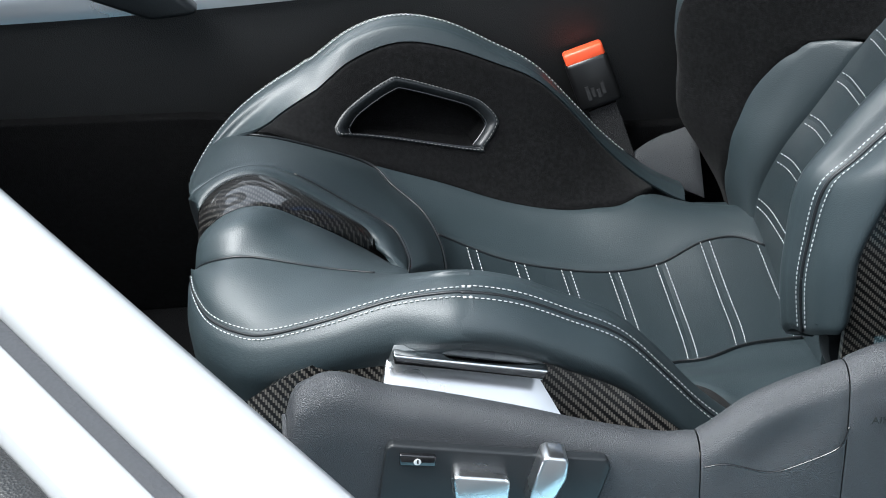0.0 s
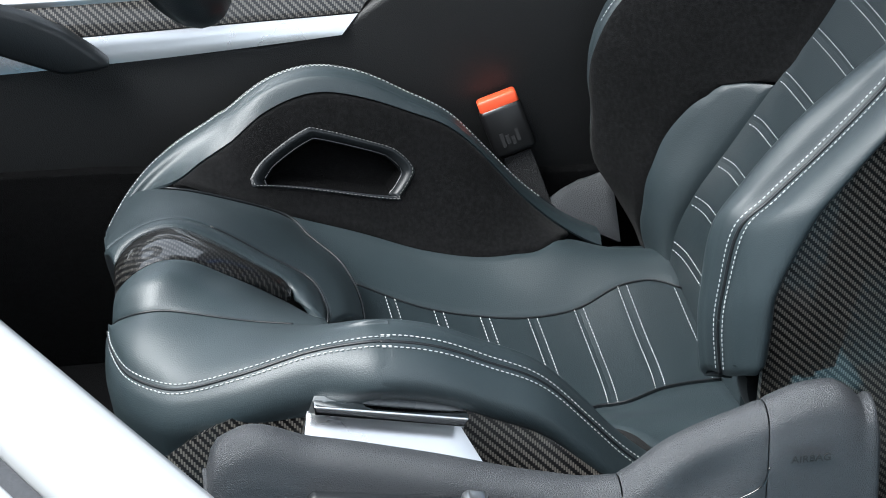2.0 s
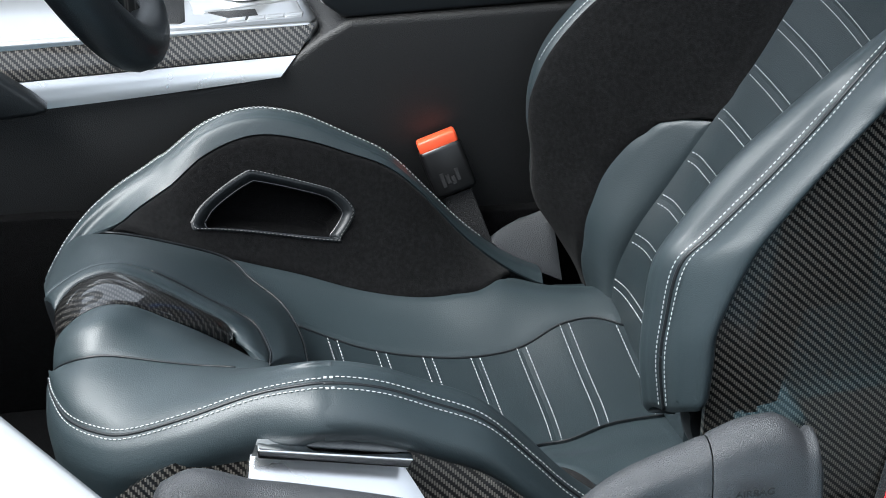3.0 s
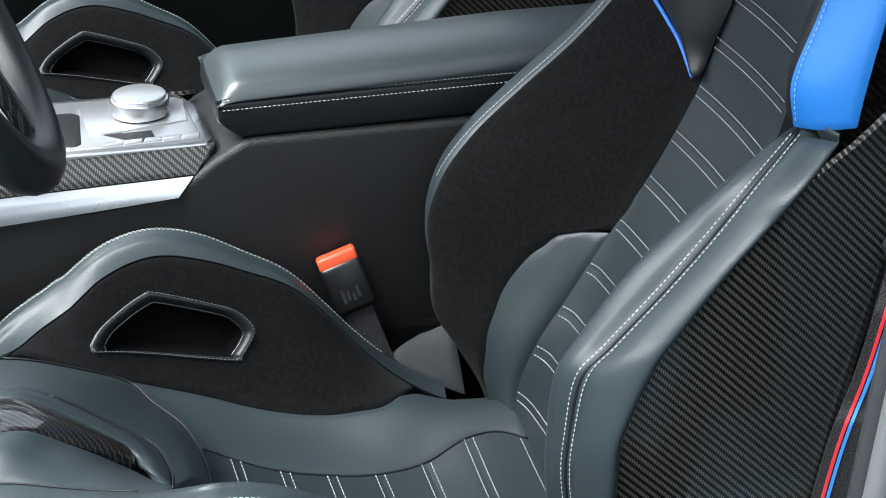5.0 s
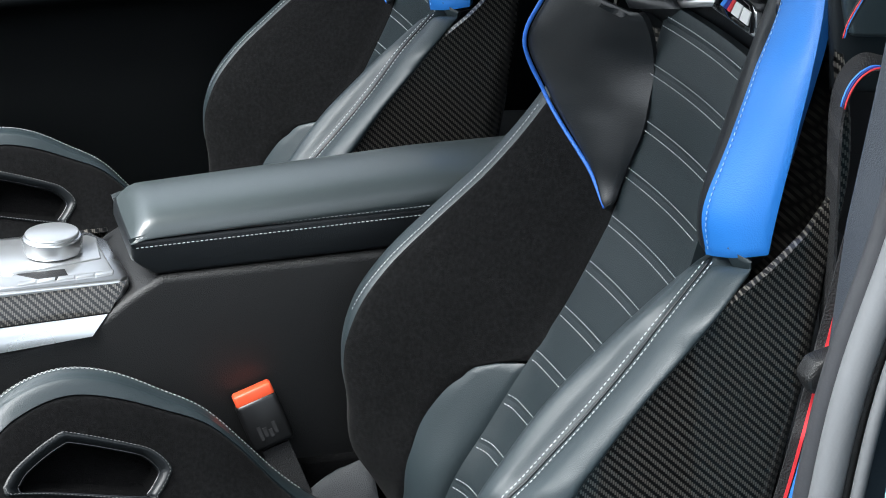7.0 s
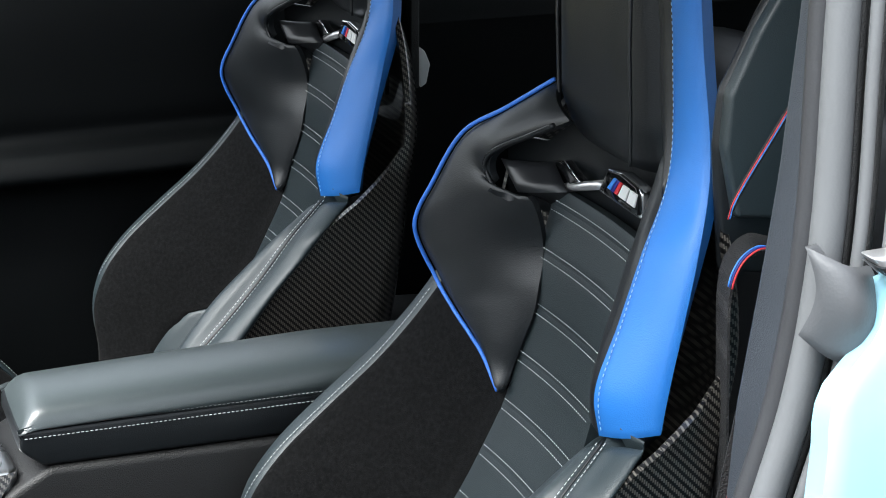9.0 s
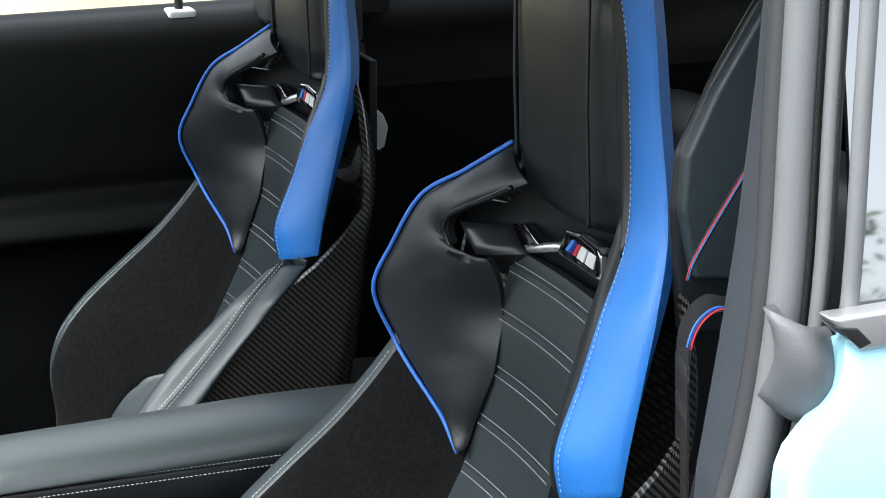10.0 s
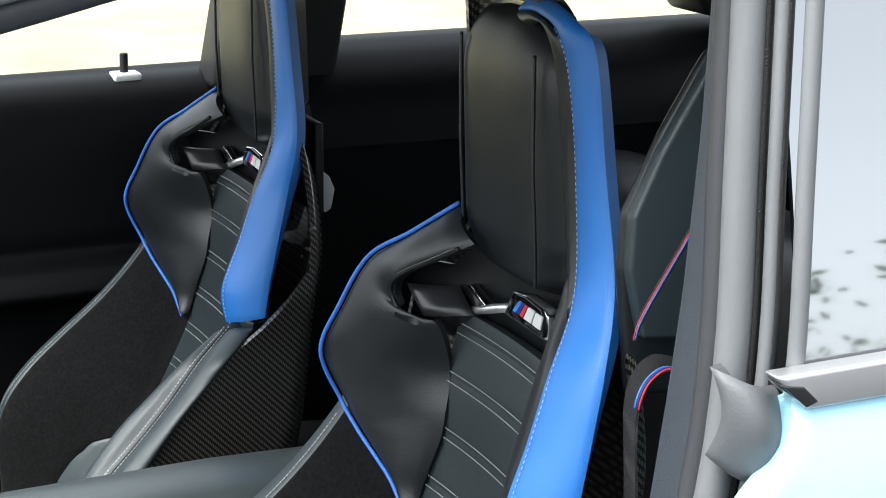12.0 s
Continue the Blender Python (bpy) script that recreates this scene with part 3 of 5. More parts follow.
    weave_mid = [tuple(mix(p, q, 0.5) + np.array([0, 0, 0.006])) for p, q in zip(spline(SADDLE_NEAR, 12), spline(SADDLE_FAR, 12))]
    sheet("carbon_saddle", loft([SADDLE_NEAR, weave_mid, SADDLE_FAR]), 70, 24, CARBON_TOP, seat, "glossy carbon fibre insert on the hump", flip=False, groove=0.001, width=0.004, skirt=0.004)
    rim_mid = [tuple(mix(p, q, 0.45) + np.array([0, 0, 0.004])) for p, q in zip(spline(SADDLE_FAR, 14), spline(HUMP_RIM, 14))]
    sheet("hump_rim", loft([SADDLE_FAR, rim_mid, HUMP_RIM]), 80, 16, LEATHER, seat, "rounded leather rim round the carbon insert", flip=False, groove=0.002, width=0.004, skirt=0.004)
    back_mid = [tuple(mix(p, q, 0.5) + np.array([0, 0, 0.005])) for p, q in zip(spline(HUMP_RIM, 14), spline(NOSE_BACK, 14))]
    sheet("thigh_pad", loft([HUMP_RIM, back_mid, NOSE_BACK]), 80, 36, LEATHER, seat, "black leather pad round the hump", flip=False, groove=0.004, width=0.006, skirt=0.006)
    for line in (spline(NOSE_BACK, 60)[18:], spline(NOSE_SEAM, 60), spline(HUMP_RIM, 60)[30:]):
        tube("seam", line + np.array([0, 0, 0.0004]), 0.0010, LEATHER_DARK, seat, sides=6)
    for s in (1, -1):
        tube("seam", np.array([cushion(x, PAD_EDGE[s](x), s) for x in np.linspace(0.152, 0.452, 70)]) + np.array([0, 0, 0.0002]), 0.0010, LEATHER_DARK, seat, sides=6)
    front = [NOSE_BACK[1], NOSE_BACK[0], HUMP_RIM[0], SADDLE_FAR[0], SADDLE_NEAR[0], NOSE_SEAM[-1]]
    sheet("nose_face", loft([[tuple(np.array(p) + np.array([0.002 + dx, 0, dz])) for p in front] for dx, dz in ((0, 0), (0.001, -0.012), (0.008, -0.05), (0.012, -0.12))]), 50, 14, LEATHER_DARK, seat,
          "dark leather front of the cushion", flip=True, groove=0.0, skirt=0.0)

    # centre panels of the cushion, between double rows of thread
    cuts = [0.150, 0.182, 0.225, 0.267, 0.311, 0.355, 0.398, 0.452]
    for a, b in zip(cuts, cuts[1:]):
        sheet("cushion_panel", lambda u, v: cushion(mix(a, b, u), abs(mix(-1, 1, v)) * PAD_EDGE[1 if v >= 0.5 else -1](mix(a, b, u)), 1 if v >= 0.5 else -1) + np.array([0.004 * (1 - (2 * v - 1) ** 2), 0, 0.0]), 8, 24, LEATHER_PANEL, seat,
              flip=False, groove=0.0005, width=0.003)
    for x in cuts[1:-1] + [0.449]:
        for dx in (-0.0042, 0.0042):
            row = np.array([cushion(x + dx, abs(v) * PAD_EDGE[1 if v >= 0 else -1](x), 1 if v >= 0 else -1) + np.array([0.004 * (1 - v * v), 0, 0.0006]) for v in np.linspace(-1, 1, 40)])
            stitches("stitching", row, seat)
    box("seat_pan", (-0.02, -0.20, 0.30), (0.44, 0.20, 0.37), PLASTIC_SOFT, seat, bevel=0.01)

    # backrest
    for s in (-1, 1):
        fl = s < 0
        if s > 0:
            low = table([(0.375, 3.0), (0.40, 2.90), (0.453, 2.48), (0.492, 2.36), (0.525, 2.33), (0.545, 2.25), (0.572, 2.06), (0.588, 1.80), (0.596, 1.25), (0.602, 1.13), (0.648, 1.02), (0.70, 0.96), (0.742, 0.96), (0.763, 1.55), (0.777, 2.06), (0.795, 2.56), (0.815, 3.5)])
            edge = table([(0.375, 4.25), (0.57, 4.0), (0.60, 3.6), (0.627, 3.45), (0.68, 3.5), (0.74, 3.6), (0.82, 3.7)])
            sheet("suede_side", lambda u, v: backrest(mix(0.375, 0.815, u), mix(low(mix(0.375, 0.815, u)), edge(mix(0.375, 0.815, u)) + 0.05, v), s), 60, 26, SUEDE, seat,
                  "black suede side bolster of the backrest", flip=fl)
            sheet("bolster_edge", lambda u, v: backrest(mix(0.375, 0.82, u), mix(edge(mix(0.375, 0.82, u)), 7.0, v), s) + np.array([-0.001, 0, 0]), 60, 16, LEATHER, seat, flip=fl)
            stitches("stitching", np.array([backrest(z, edge(z) + 0.22, s) + np.array([-0.0025, 0, 0]) for z in np.linspace(0.62, 0.80, 60)]), seat)
            sheet("lumbar_pad", lambda u, v: backrest(mix(0.375, 0.595, u), mix(PANEL_EDGE(mix(0.375, 0.595, u)), low(mix(0.375, 0.595, u)), v), s) + np.array([-0.001, 0, 0]), 40, 12, LEATHER, seat, "black leather lumbar pad", flip=fl, puff=0.005)
        else:
            fold, seam_line, rim_line = (np.array(c) for c in (SIDE_FOLD, SIDE_SEAM, SIDE_EDGE))
            rows = [fold + np.array([0.085, 0.075, -0.005]), fold + np.array([0.028, 0.030, 0.0]), fold, mix(fold, seam_line, 0.55) + np.array([-0.004, 0, 0.004]), seam_line,
                    mix(seam_line, rim_line, 0.5) + np.array([-0.004, -0.005, 0.003]), rim_line, rim_line + np.array([0.014, 0.030, -0.006])]
            side_pad = loft([[tuple(p) for p in r_] for r_ in rows])
            sheet("backrest_bolster", side_pad, 90, 64, LEATHER, seat, "black leather backrest bolster with double grey seam", flip=fl, groove=0.004, width=0.010, skirt=0.02)
            for v in (0.537, 0.606):
                stitches("stitching", np.array([side_pad(u, v) for u in np.linspace(0.02, 1.0, 160)]) + np.array([-0.0010, -0.0014, 0.0012]), seat)
            tube("seam", np.array([side_pad(u, 4 / 7) for u in np.linspace(0.01, 1.0, 100)]), 0.0016, LEATHER_DARK, seat, sides=6)
            sheet("bolster_foot", lambda u, v: backrest(mix(0.375, 0.50, u), mix(0.6, 4.2, v), s) + np.array([0.03, 0, 0]), 20, 20, LEATHER_DARK, seat, flip=fl)
    levels = [0.385, 0.429, 0.479, 0.519, 0.562, 0.605, 0.648, 0.690, 0.731, 0.774, 0.819, 0.865, 0.905, 0.919]
    for a, b in zip(levels, levels[1:]):
        sheet("backrest_panel", lambda u, v: backrest(mix(a, b, u), abs(mix(-1, 1, v)) * PANEL_EDGE(mix(a, b, u)), 1 if v >= 0.5 else -1), 8, 24, LEATHER_PANEL, seat,
              flip=False, groove=0.0005, width=0.003)
    for z in levels[1:-1]:
        for dz in (-0.0042, 0.0042):
            stitches("stitching", np.array([backrest(z + dz, abs(v) * PANEL_EDGE(z), 1 if v >= 0 else -1) + np.array([-0.0018, 0, 0.0006]) for v in np.linspace(-0.95, 0.95, 40)]), seat)

    # shoulder wings with blue sides
    a, b = spline(WING, 60), spline(WING_IN, 60)

    def wing(u, v):
        i = u * 59
        k = min(int(i), 58)
        t = i - k
        p, q = mix(a[k], a[k + 1], t), mix(b[k], b[k + 1], t)
        return mix(q, p, v) + np.array([-0.006 * math.sin(math.pi * v), 0, 0])
    sheet("shoulder_wing", wing, 60, 14, LEATHER_DARK, seat, "smooth black leather shoulder wing with blue piping", flip=False, skirt=0.006)
    tube("piping", spline(WING, 80) + np.array([-0.001, 0.001, 0]), 0.0019, PIPING, seat, "thin blue leather piping", sides=8)
    f, r = spline(BLUE_FRONT, 80), spline(BLUE_BACK, 80)

    def strip(u, v):
        i = u * 79
        k = min(int(i), 78)
        t = i - k
        p, q = mix(f[k], f[k + 1], t), mix(r[k], r[k + 1], t)
        return mix(p, q, v) + np.array([-0.004 * math.sin(math.pi * v), -0.005 * math.sin(math.pi * v), 0])
    sheet("blue_side", strip, 80, 14, BLUE, seat, "bright blue leather side of shoulder and head restraint", flip=True, skirt=0.015, groove=0.002)
    stitches("stitching", np.array([strip(u, 0.10) + np.array([-0.001, -0.001, 0]) for u in np.linspace(0.02, 0.80, 200)]), seat, THREAD_BLUE, pitch=0.0045)

    wo = f[:36]
    wi = spline([(0.609, -0.086, 0.790), (0.615, -0.086, 0.82), (0.626, -0.086, 0.87), (0.636, -0.088, 0.91), (0.650, -0.092, 0.96), (0.660, -0.095, 1.0)], 36)

    def near_wing(u, v):
        k = min(int(u * 35), 34)
        t = u * 35 - k
        return mix(mix(wi[k], wi[k + 1], t), mix(wo[k], wo[k + 1], t), v) + np.array([-0.006 * math.sin(math.pi * v), 0, 0])
    sheet("shoulder_wing", near_wing, 36, 12, LEATHER_DARK, seat, flip=True, skirt=0.012)

    # head restraint
    def head(u, v):
        z = mix(0.962, 1.187, u)
        top = min(1.0, max(0.0, (z - 1.11) / 0.077))
        low_ = min(1.0, max(0.0, (1.0 - z) / 0.04))
        half = 0.104 * math.sqrt(max(0.05, 1 - 0.80 * top ** 3)) * (1 - 0.10 * low_)
        y = mix(-half, half, v) + 0.014
        w = (2 * v - 1)
        return np.array([0.634 + 0.028 * w ** 4 + 0.018 * top ** 3 + 0.012 * low_ + 0.006 * (1 - u), y, z])
    sheet("head_pad", head, 40, 36, LEATHER_DARK, seat, "smooth black leather head restraint pad", flip=False, groove=0.006, width=0.02, skirt=0.05)
    for y in (-0.066, 0.078):
        tube("head_seam", np.array([[0.6365 + 0.004 * abs(t - 0.5), y - 0.004 * math.cos(3 * t), mix(0.975, 1.155, t)] for t in np.linspace(0, 1, 40)]), 0.0016, LEATHER_DARK, seat, sides=6)

    def band(u, v):
        i = u * 79
        k = min(int(i), 78)
        p = mix(f[k], f[k + 1], i - k)
        side_ = min(1.0, max(0.0, (-p[1] - 0.02) / 0.08))
        wide = 0.040 * min(1.0, max(0.0, (u - 0.40) / 0.10))
        inner = np.array([p[0] + 0.010 + 0.004 * (1 - u), p[1] + wide * side_, p[2] - 0.022 * (1 - side_)])
        return mix(inner, p, v) + np.array([-0.005 * math.sin(math.pi * v), 0, 0])
    sheet("head_band", lambda u, v: band(mix(0.41, 1.0, u), v), 60, 8, LEATHER_DARK, seat, flip=True, skirt=0.02)

    # opening below the head restraint: struts and badge
    box("hollow", (0.690, -0.12, 0.90), (0.70, 0.12, 1.0), PLASTIC_SOFT, seat, bevel=0.002)
    corners = [np.array(p_) for p_ in [(0.600, 0.113, 0.940), (0.640, 0.086, 0.942), (0.606, 0.090, 0.915), (0.640, 0.057, 0.923)]]
    sheet("strut", lambda u, v: mix(mix(corners[0], corners[1], u), mix(corners[2], corners[3], u), v) + np.array([-0.005 * math.sin(math.pi * u), 0, 0]), 12, 8, STRUT, seat,
          "satin black strut under the head restraint", flip=True, groove=0.004, width=0.006, skirt=0.03)
    slab("strut_blade", [(0.0884, 0.9406), (0.0699, 0.9442), (0.0355, 0.9350), (0.0532, 0.9285)], "x", 0.640, 0.650, GLOSS, seat, bevel=0.001)
    tube("strut_blade_edge", np.array([(0.640, 0.064, 0.946), (0.640, 0.031, 0.936)]), 0.0007, CHROME, seat, sides=6)
    tube("strut_bar", np.array([(0.636, 0.096, 0.911), (0.648, 0.064, 0.923), (0.646, -0.002, 0.942)]), 0.0042, SILL_METAL, seat, sides=10)
    lining = spline([(0.616, 0.132, 0), (0.630, 0.112, 0), (0.645, 0.086, 0), (0.660, 0.055, 0), (0.668, 0.02, 0), (0.668, -0.05, 0), (0.664, -0.11, 0)], 41)
    sheet("recess_lining", lambda u, v: lining[int(round(u * 40))] + np.array([0.0, 0.0, mix(0.893, 0.955 + 0.05 * min(1.0, max(0.0, u * 3 - 0.8)), v)]), 41, 8, LEATHER_DARK, seat, "dark lining of the opening", flip=False, groove=0.0, skirt=0.004)
    recess = spline([(0.612, 0.022, 0.988), (0.604, 0.063, 0.969), (0.594, 0.089, 0.956), (0.588, 0.105, 0.945), (0.589, 0.115, 0.932), (0.593, 0.109, 0.918), (0.598, 0.098, 0.911)], 60)
    tube("recess_edge", recess, 0.0022, LEATHER_DARK, seat, sides=8)
    stitches("stitching", recess + np.array([-0.0026, 0, 0.0004]), seat, PRINT, r=0.0005)
    bd = slab("badge", [(-0.0195, 0.9604), (-0.0457, 0.9634), (-0.0778, 0.9608), (-0.0854, 0.9565), (-0.0878, 0.9369), (-0.0795, 0.9355), (-0.0017, 0.9371)], "x", 0.642, 0.653, CHROME, seat, "chrome-framed black badge with coloured bars", bevel=0.0015)
    slab("badge_face", [(-0.0263, 0.9605), (-0.0492, 0.9631), (-0.0781, 0.9602), (-0.0826, 0.9560), (-0.0827, 0.9389), (-0.0107, 0.9411)], "x", 0.6395, 0.6425, GLOSS, bd, bevel=0.0006)
    for outline, mt in zip(([(-0.0398, 0.9581), (-0.0447, 0.9578), (-0.0331, 0.9467), (-0.0272, 0.9470)], [(-0.0456, 0.9578), (-0.0501, 0.9576), (-0.0395, 0.9463), (-0.0342, 0.9466)], [(-0.0510, 0.9575), (-0.0559, 0.9573), (-0.0463, 0.9460), (-0.0405, 0.9463)], [(-0.0576, 0.9572), (-0.0690, 0.9567), (-0.0619, 0.9452), (-0.0484, 0.9459)], [(-0.0712, 0.9565), (-0.0837, 0.9559), (-0.0793, 0.9444), (-0.0645, 0.9451)]),
                           (BLUE_LIGHT, BLUE_DARK, RED, WHITE, WHITE)):
        slab("badge_bar", outline, "x", 0.6385, 0.6396, mt, bd, bevel=0)

    # carbon shell behind
    xs = table([(0.36, 0.575), (0.50, 0.590), (0.60, 0.605), (0.74, 0.630), (0.81, 0.640), (0.88, 0.654), (0.95, 0.658), (1.02, 0.655), (1.12, 0.652), (1.19, 0.648)])
    bulge = table([(0.36, 0.045), (0.80, 0.045), (0.92, 0.035), (1.02, 0.012), (1.19, 0.010)])
    yb = table([(0.36, 0.225), (0.80, 0.233), (0.86, 0.232), (0.95, 0.203), (1.02, 0.166), (1.10, 0.150), (1.16, 0.136), (1.19, 0.112)])

    lip = table(sorted((p_[2], p_[0] + 0.003) for p_ in SIDE_EDGE) + [(0.86, 0.640), (1.2, 0.640)])

    def shell(u, v):
        z = mix(0.36, 1.19, u)
        w = abs(2 * v - 1)
        s = -1 if v < 0.5 else 1
        y = yb(z)
        if s > 0 and z > 0.92:
            y = mix(y, min(y, 0.085), min(1.0, (z - 0.92) / 0.08))
        if w > 0.6:
            t = (w - 0.6) / 0.4
            x0 = xs(z) - 0.006 if z >= 0.86 else (lip(max(z, 0.52)) if s < 0 else X_BACK(z) - D_BACK(z) + 0.046)
            return np.array([mix(xs(z), min(x0, xs(z) - 0.004), t), s * (y + 0.006 * t * (z < 0.84)), z])
        t = w / 0.6
        return np.array([xs(z) + bulge(z) * (1 - t ** 4), s * y * t, z])
    sheet("carbon_shell", shell, 60, 61, CARBON, seat, "glossy carbon fibre seat shell", flip=True, groove=0.0, skirt=0.006)

    if side_trim:
        # carbon flank and tilting lever under the near bolster
        sheet("carbon_flank", lambda u, v: np.array([mix(-0.02, 0.33, u), mix(-0.238, -0.268, v), mix(cushion(mix(-0.02, 0.33, u), 6.2, -1)[2] + 0.008, 0.435, v)]), 30, 10, CARBON, seat,
              "glossy carbon fibre flank of the seat", groove=0, flip=True)
        # aluminium stands in for the sky mirrored in the lacquered carbon here
        sheet("flank_sky_glint", lambda u, v: np.array([mix(mix(0.082, 0.074, v), mix(0.192, 0.214, v), u), mix(-0.248, -0.280, v), mix(mix(0.534, 0.512, u), mix(0.505, 0.480, u), v)]), 12, 6, ALU, seat,
              "slanted carbon flank facet, silvered to imitate sky reflection", groove=0.001, width=0.002, flip=True, skirt=0.02)
        lev = sheet("lever", lambda u, v: np.array([mix(mix(0.100, 0.086, v), mix(0.172, 0.198, v), u), mix(-0.225, -0.256, v), mix(mix(0.566 - 0.010 * u, 0.560 - 0.020 * u, v), mix(0.549, 0.526, u), v)]), 16, 10, LEVER, seat,
                    "satin lever plate greyed to imitate reflection, with chrome edge", groove=0.003, flip=True, skirt=0.02)
        slab("lever_edge", [(0.086, 0.548), (0.198, 0.5255), (0.194, 0.5175), (0.086, 0.540)], "y", -0.264, -0.254, CHROME, lev, bevel=0.0015)
    seat.location = at
    return seat


seat_driver = build_seat(True, (0, 0, 0), "black leather and suede sport seat with blue shoulder")


seat_passenger = copy_thing(seat_driver, pose(0, 0.74, -0.016))
tagged(seat_passenger, "black leather sport seat beyond the centre console")


# ---- driver's seat side cover, with switches ----
def build_side_cover():
    t = thing("seat_side_cover", "dark grey grained plastic cover beside the seat cushion", "seat trim")
    top = table([(0.005, 0.535), (0.012, 0.556), (0.025, 0.567), (0.083, 0.556), (0.162, 0.534), (0.243, 0.508), (0.285, 0.499), (0.30, 0.500),
                 (0.336, 0.525), (0.395, 0.550), (0.44, 0.566), (0.46, 0.564), (0.475, 0.55), (0.489, 0.525), (0.492, 0.49)])

    def skin(x0, x1):
        def fn(u, v):
            x = mix(x0, x1, u)
            z = top(x) - 0.007
            ridge = [(-0.284, z - 0.024), (-0.290, z - 0.008), (-0.303, z - 0.003), (-0.316, z - 0.009), (-0.322, z - 0.024), (-0.326, z - 0.06), (-0.328, 0.36)]
            s = v * 6
            i = min(int(s), 5)
            k = s - i
            p = [np.array(ridge[max(0, min(6, i + o))]) for o in (-1, 0, 1, 2)]
            y, zz = 0.5 * (2 * p[1] + (p[2] - p[0]) * k + (2 * p[0] - 5 * p[1] + 4 * p[2] - p[3]) * k * k + (3 * p[1] - p[0] - 3 * p[2] + p[3]) * k ** 3)
            dip = 0.006 * math.exp(-((x - 0.36) / 0.03) ** 2) * math.exp(-((zz - z + 0.04) / 0.02) ** 2)
            return np.array([x, y + dip, zz])
        return fn
    sheet("cover_front", skin(0.006, 0.2995), 60, 34, PLASTIC, t, groove=0.001, width=0.002, skirt=0.01, flip=True)
    sheet("cover_corner", skin(0.3005, 0.4035), 26, 34, PLASTIC, t, groove=0.001, width=0.002, skirt=0.01, flip=True)
    sheet("cover_rear", skin(0.4045, 0.491), 26, 34, PLASTIC, t, groove=0.001, width=0.002, skirt=0.01, flip=True)
    slab("cover_end", [(-0.328, 0.36), (-0.324, 0.51), (-0.303, 0.532), (-0.288, 0.52), (-0.284, 0.36)], "x", 0.004, 0.0075, PLASTIC, t, bevel=0.001)
    tube("joint", spline([(0.3005, -0.3275, 0.478), (0.318, -0.3285, 0.480), (0.349, -0.3295, 0.471), (0.375, -0.3295, 0.478), (0.398, -0.3290, 0.489), (0.404, -0.3275, 0.505)], 40), 0.0008, GLOSS, t, sides=6)
    m = pose(0.434, -0.3285, 0.510, 90, 0, 0)
    words("lettering", "AIRBAG", 0.0085, m @ pose(0, 0, 0, 0, 0, 0), PRINT, t, "embossed airbag lettering")
    pan = slab("switch_panel", [(0.0790, 0.5193), (0.0747, 0.5162), (0.0672, 0.4651), (0.0754, 0.4335), (0.2017, 0.4217), (0.2234, 0.4509), (0.2331, 0.4866), (0.2296, 0.4939)], "y", -0.331, -0.322, SWITCH_PANEL, t, "satin black switch panel", bevel=0.002)
    slab("button", [(0.0833, 0.5133), (0.1088, 0.5096), (0.1087, 0.5002), (0.0831, 0.5035)], "y", -0.3345, -0.328, GLOSS, pan, "black lumbar button with white mark", bevel=0.0015)
    disc("button_mark", (0.0957, -0.3347, 0.5064), 0.0026, 0.0006, WHITE, pan, sides=16, bevel=0.0001, axis=(0, -1, 0))
    slab("button_bar", [(0.0953, 0.5085), (0.0965, 0.5084), (0.0964, 0.5050), (0.0953, 0.5051)], "y", -0.3354, -0.3349, PRINT, pan, bevel=0)
    slab("seat_switch", [(0.1191, 0.4989), (0.1230, 0.5011), (0.1556, 0.4957), (0.1592, 0.4914), (0.1579, 0.4705), (0.1206, 0.4739)], "y", -0.348, -0.328, ALU, pan, "silver seat switch", bevel=0.003)
    slab("backrest_switch", [(0.1818, 0.5101), (0.1857, 0.5122), (0.1980, 0.5097), (0.2001, 0.5056), (0.1988, 0.4919), (0.1879, 0.4678), (0.1699, 0.4694)], "y", -0.348, -0.328, ALU, pan, "silver backrest switch", bevel=0.003)
    return t


build_side_cover()


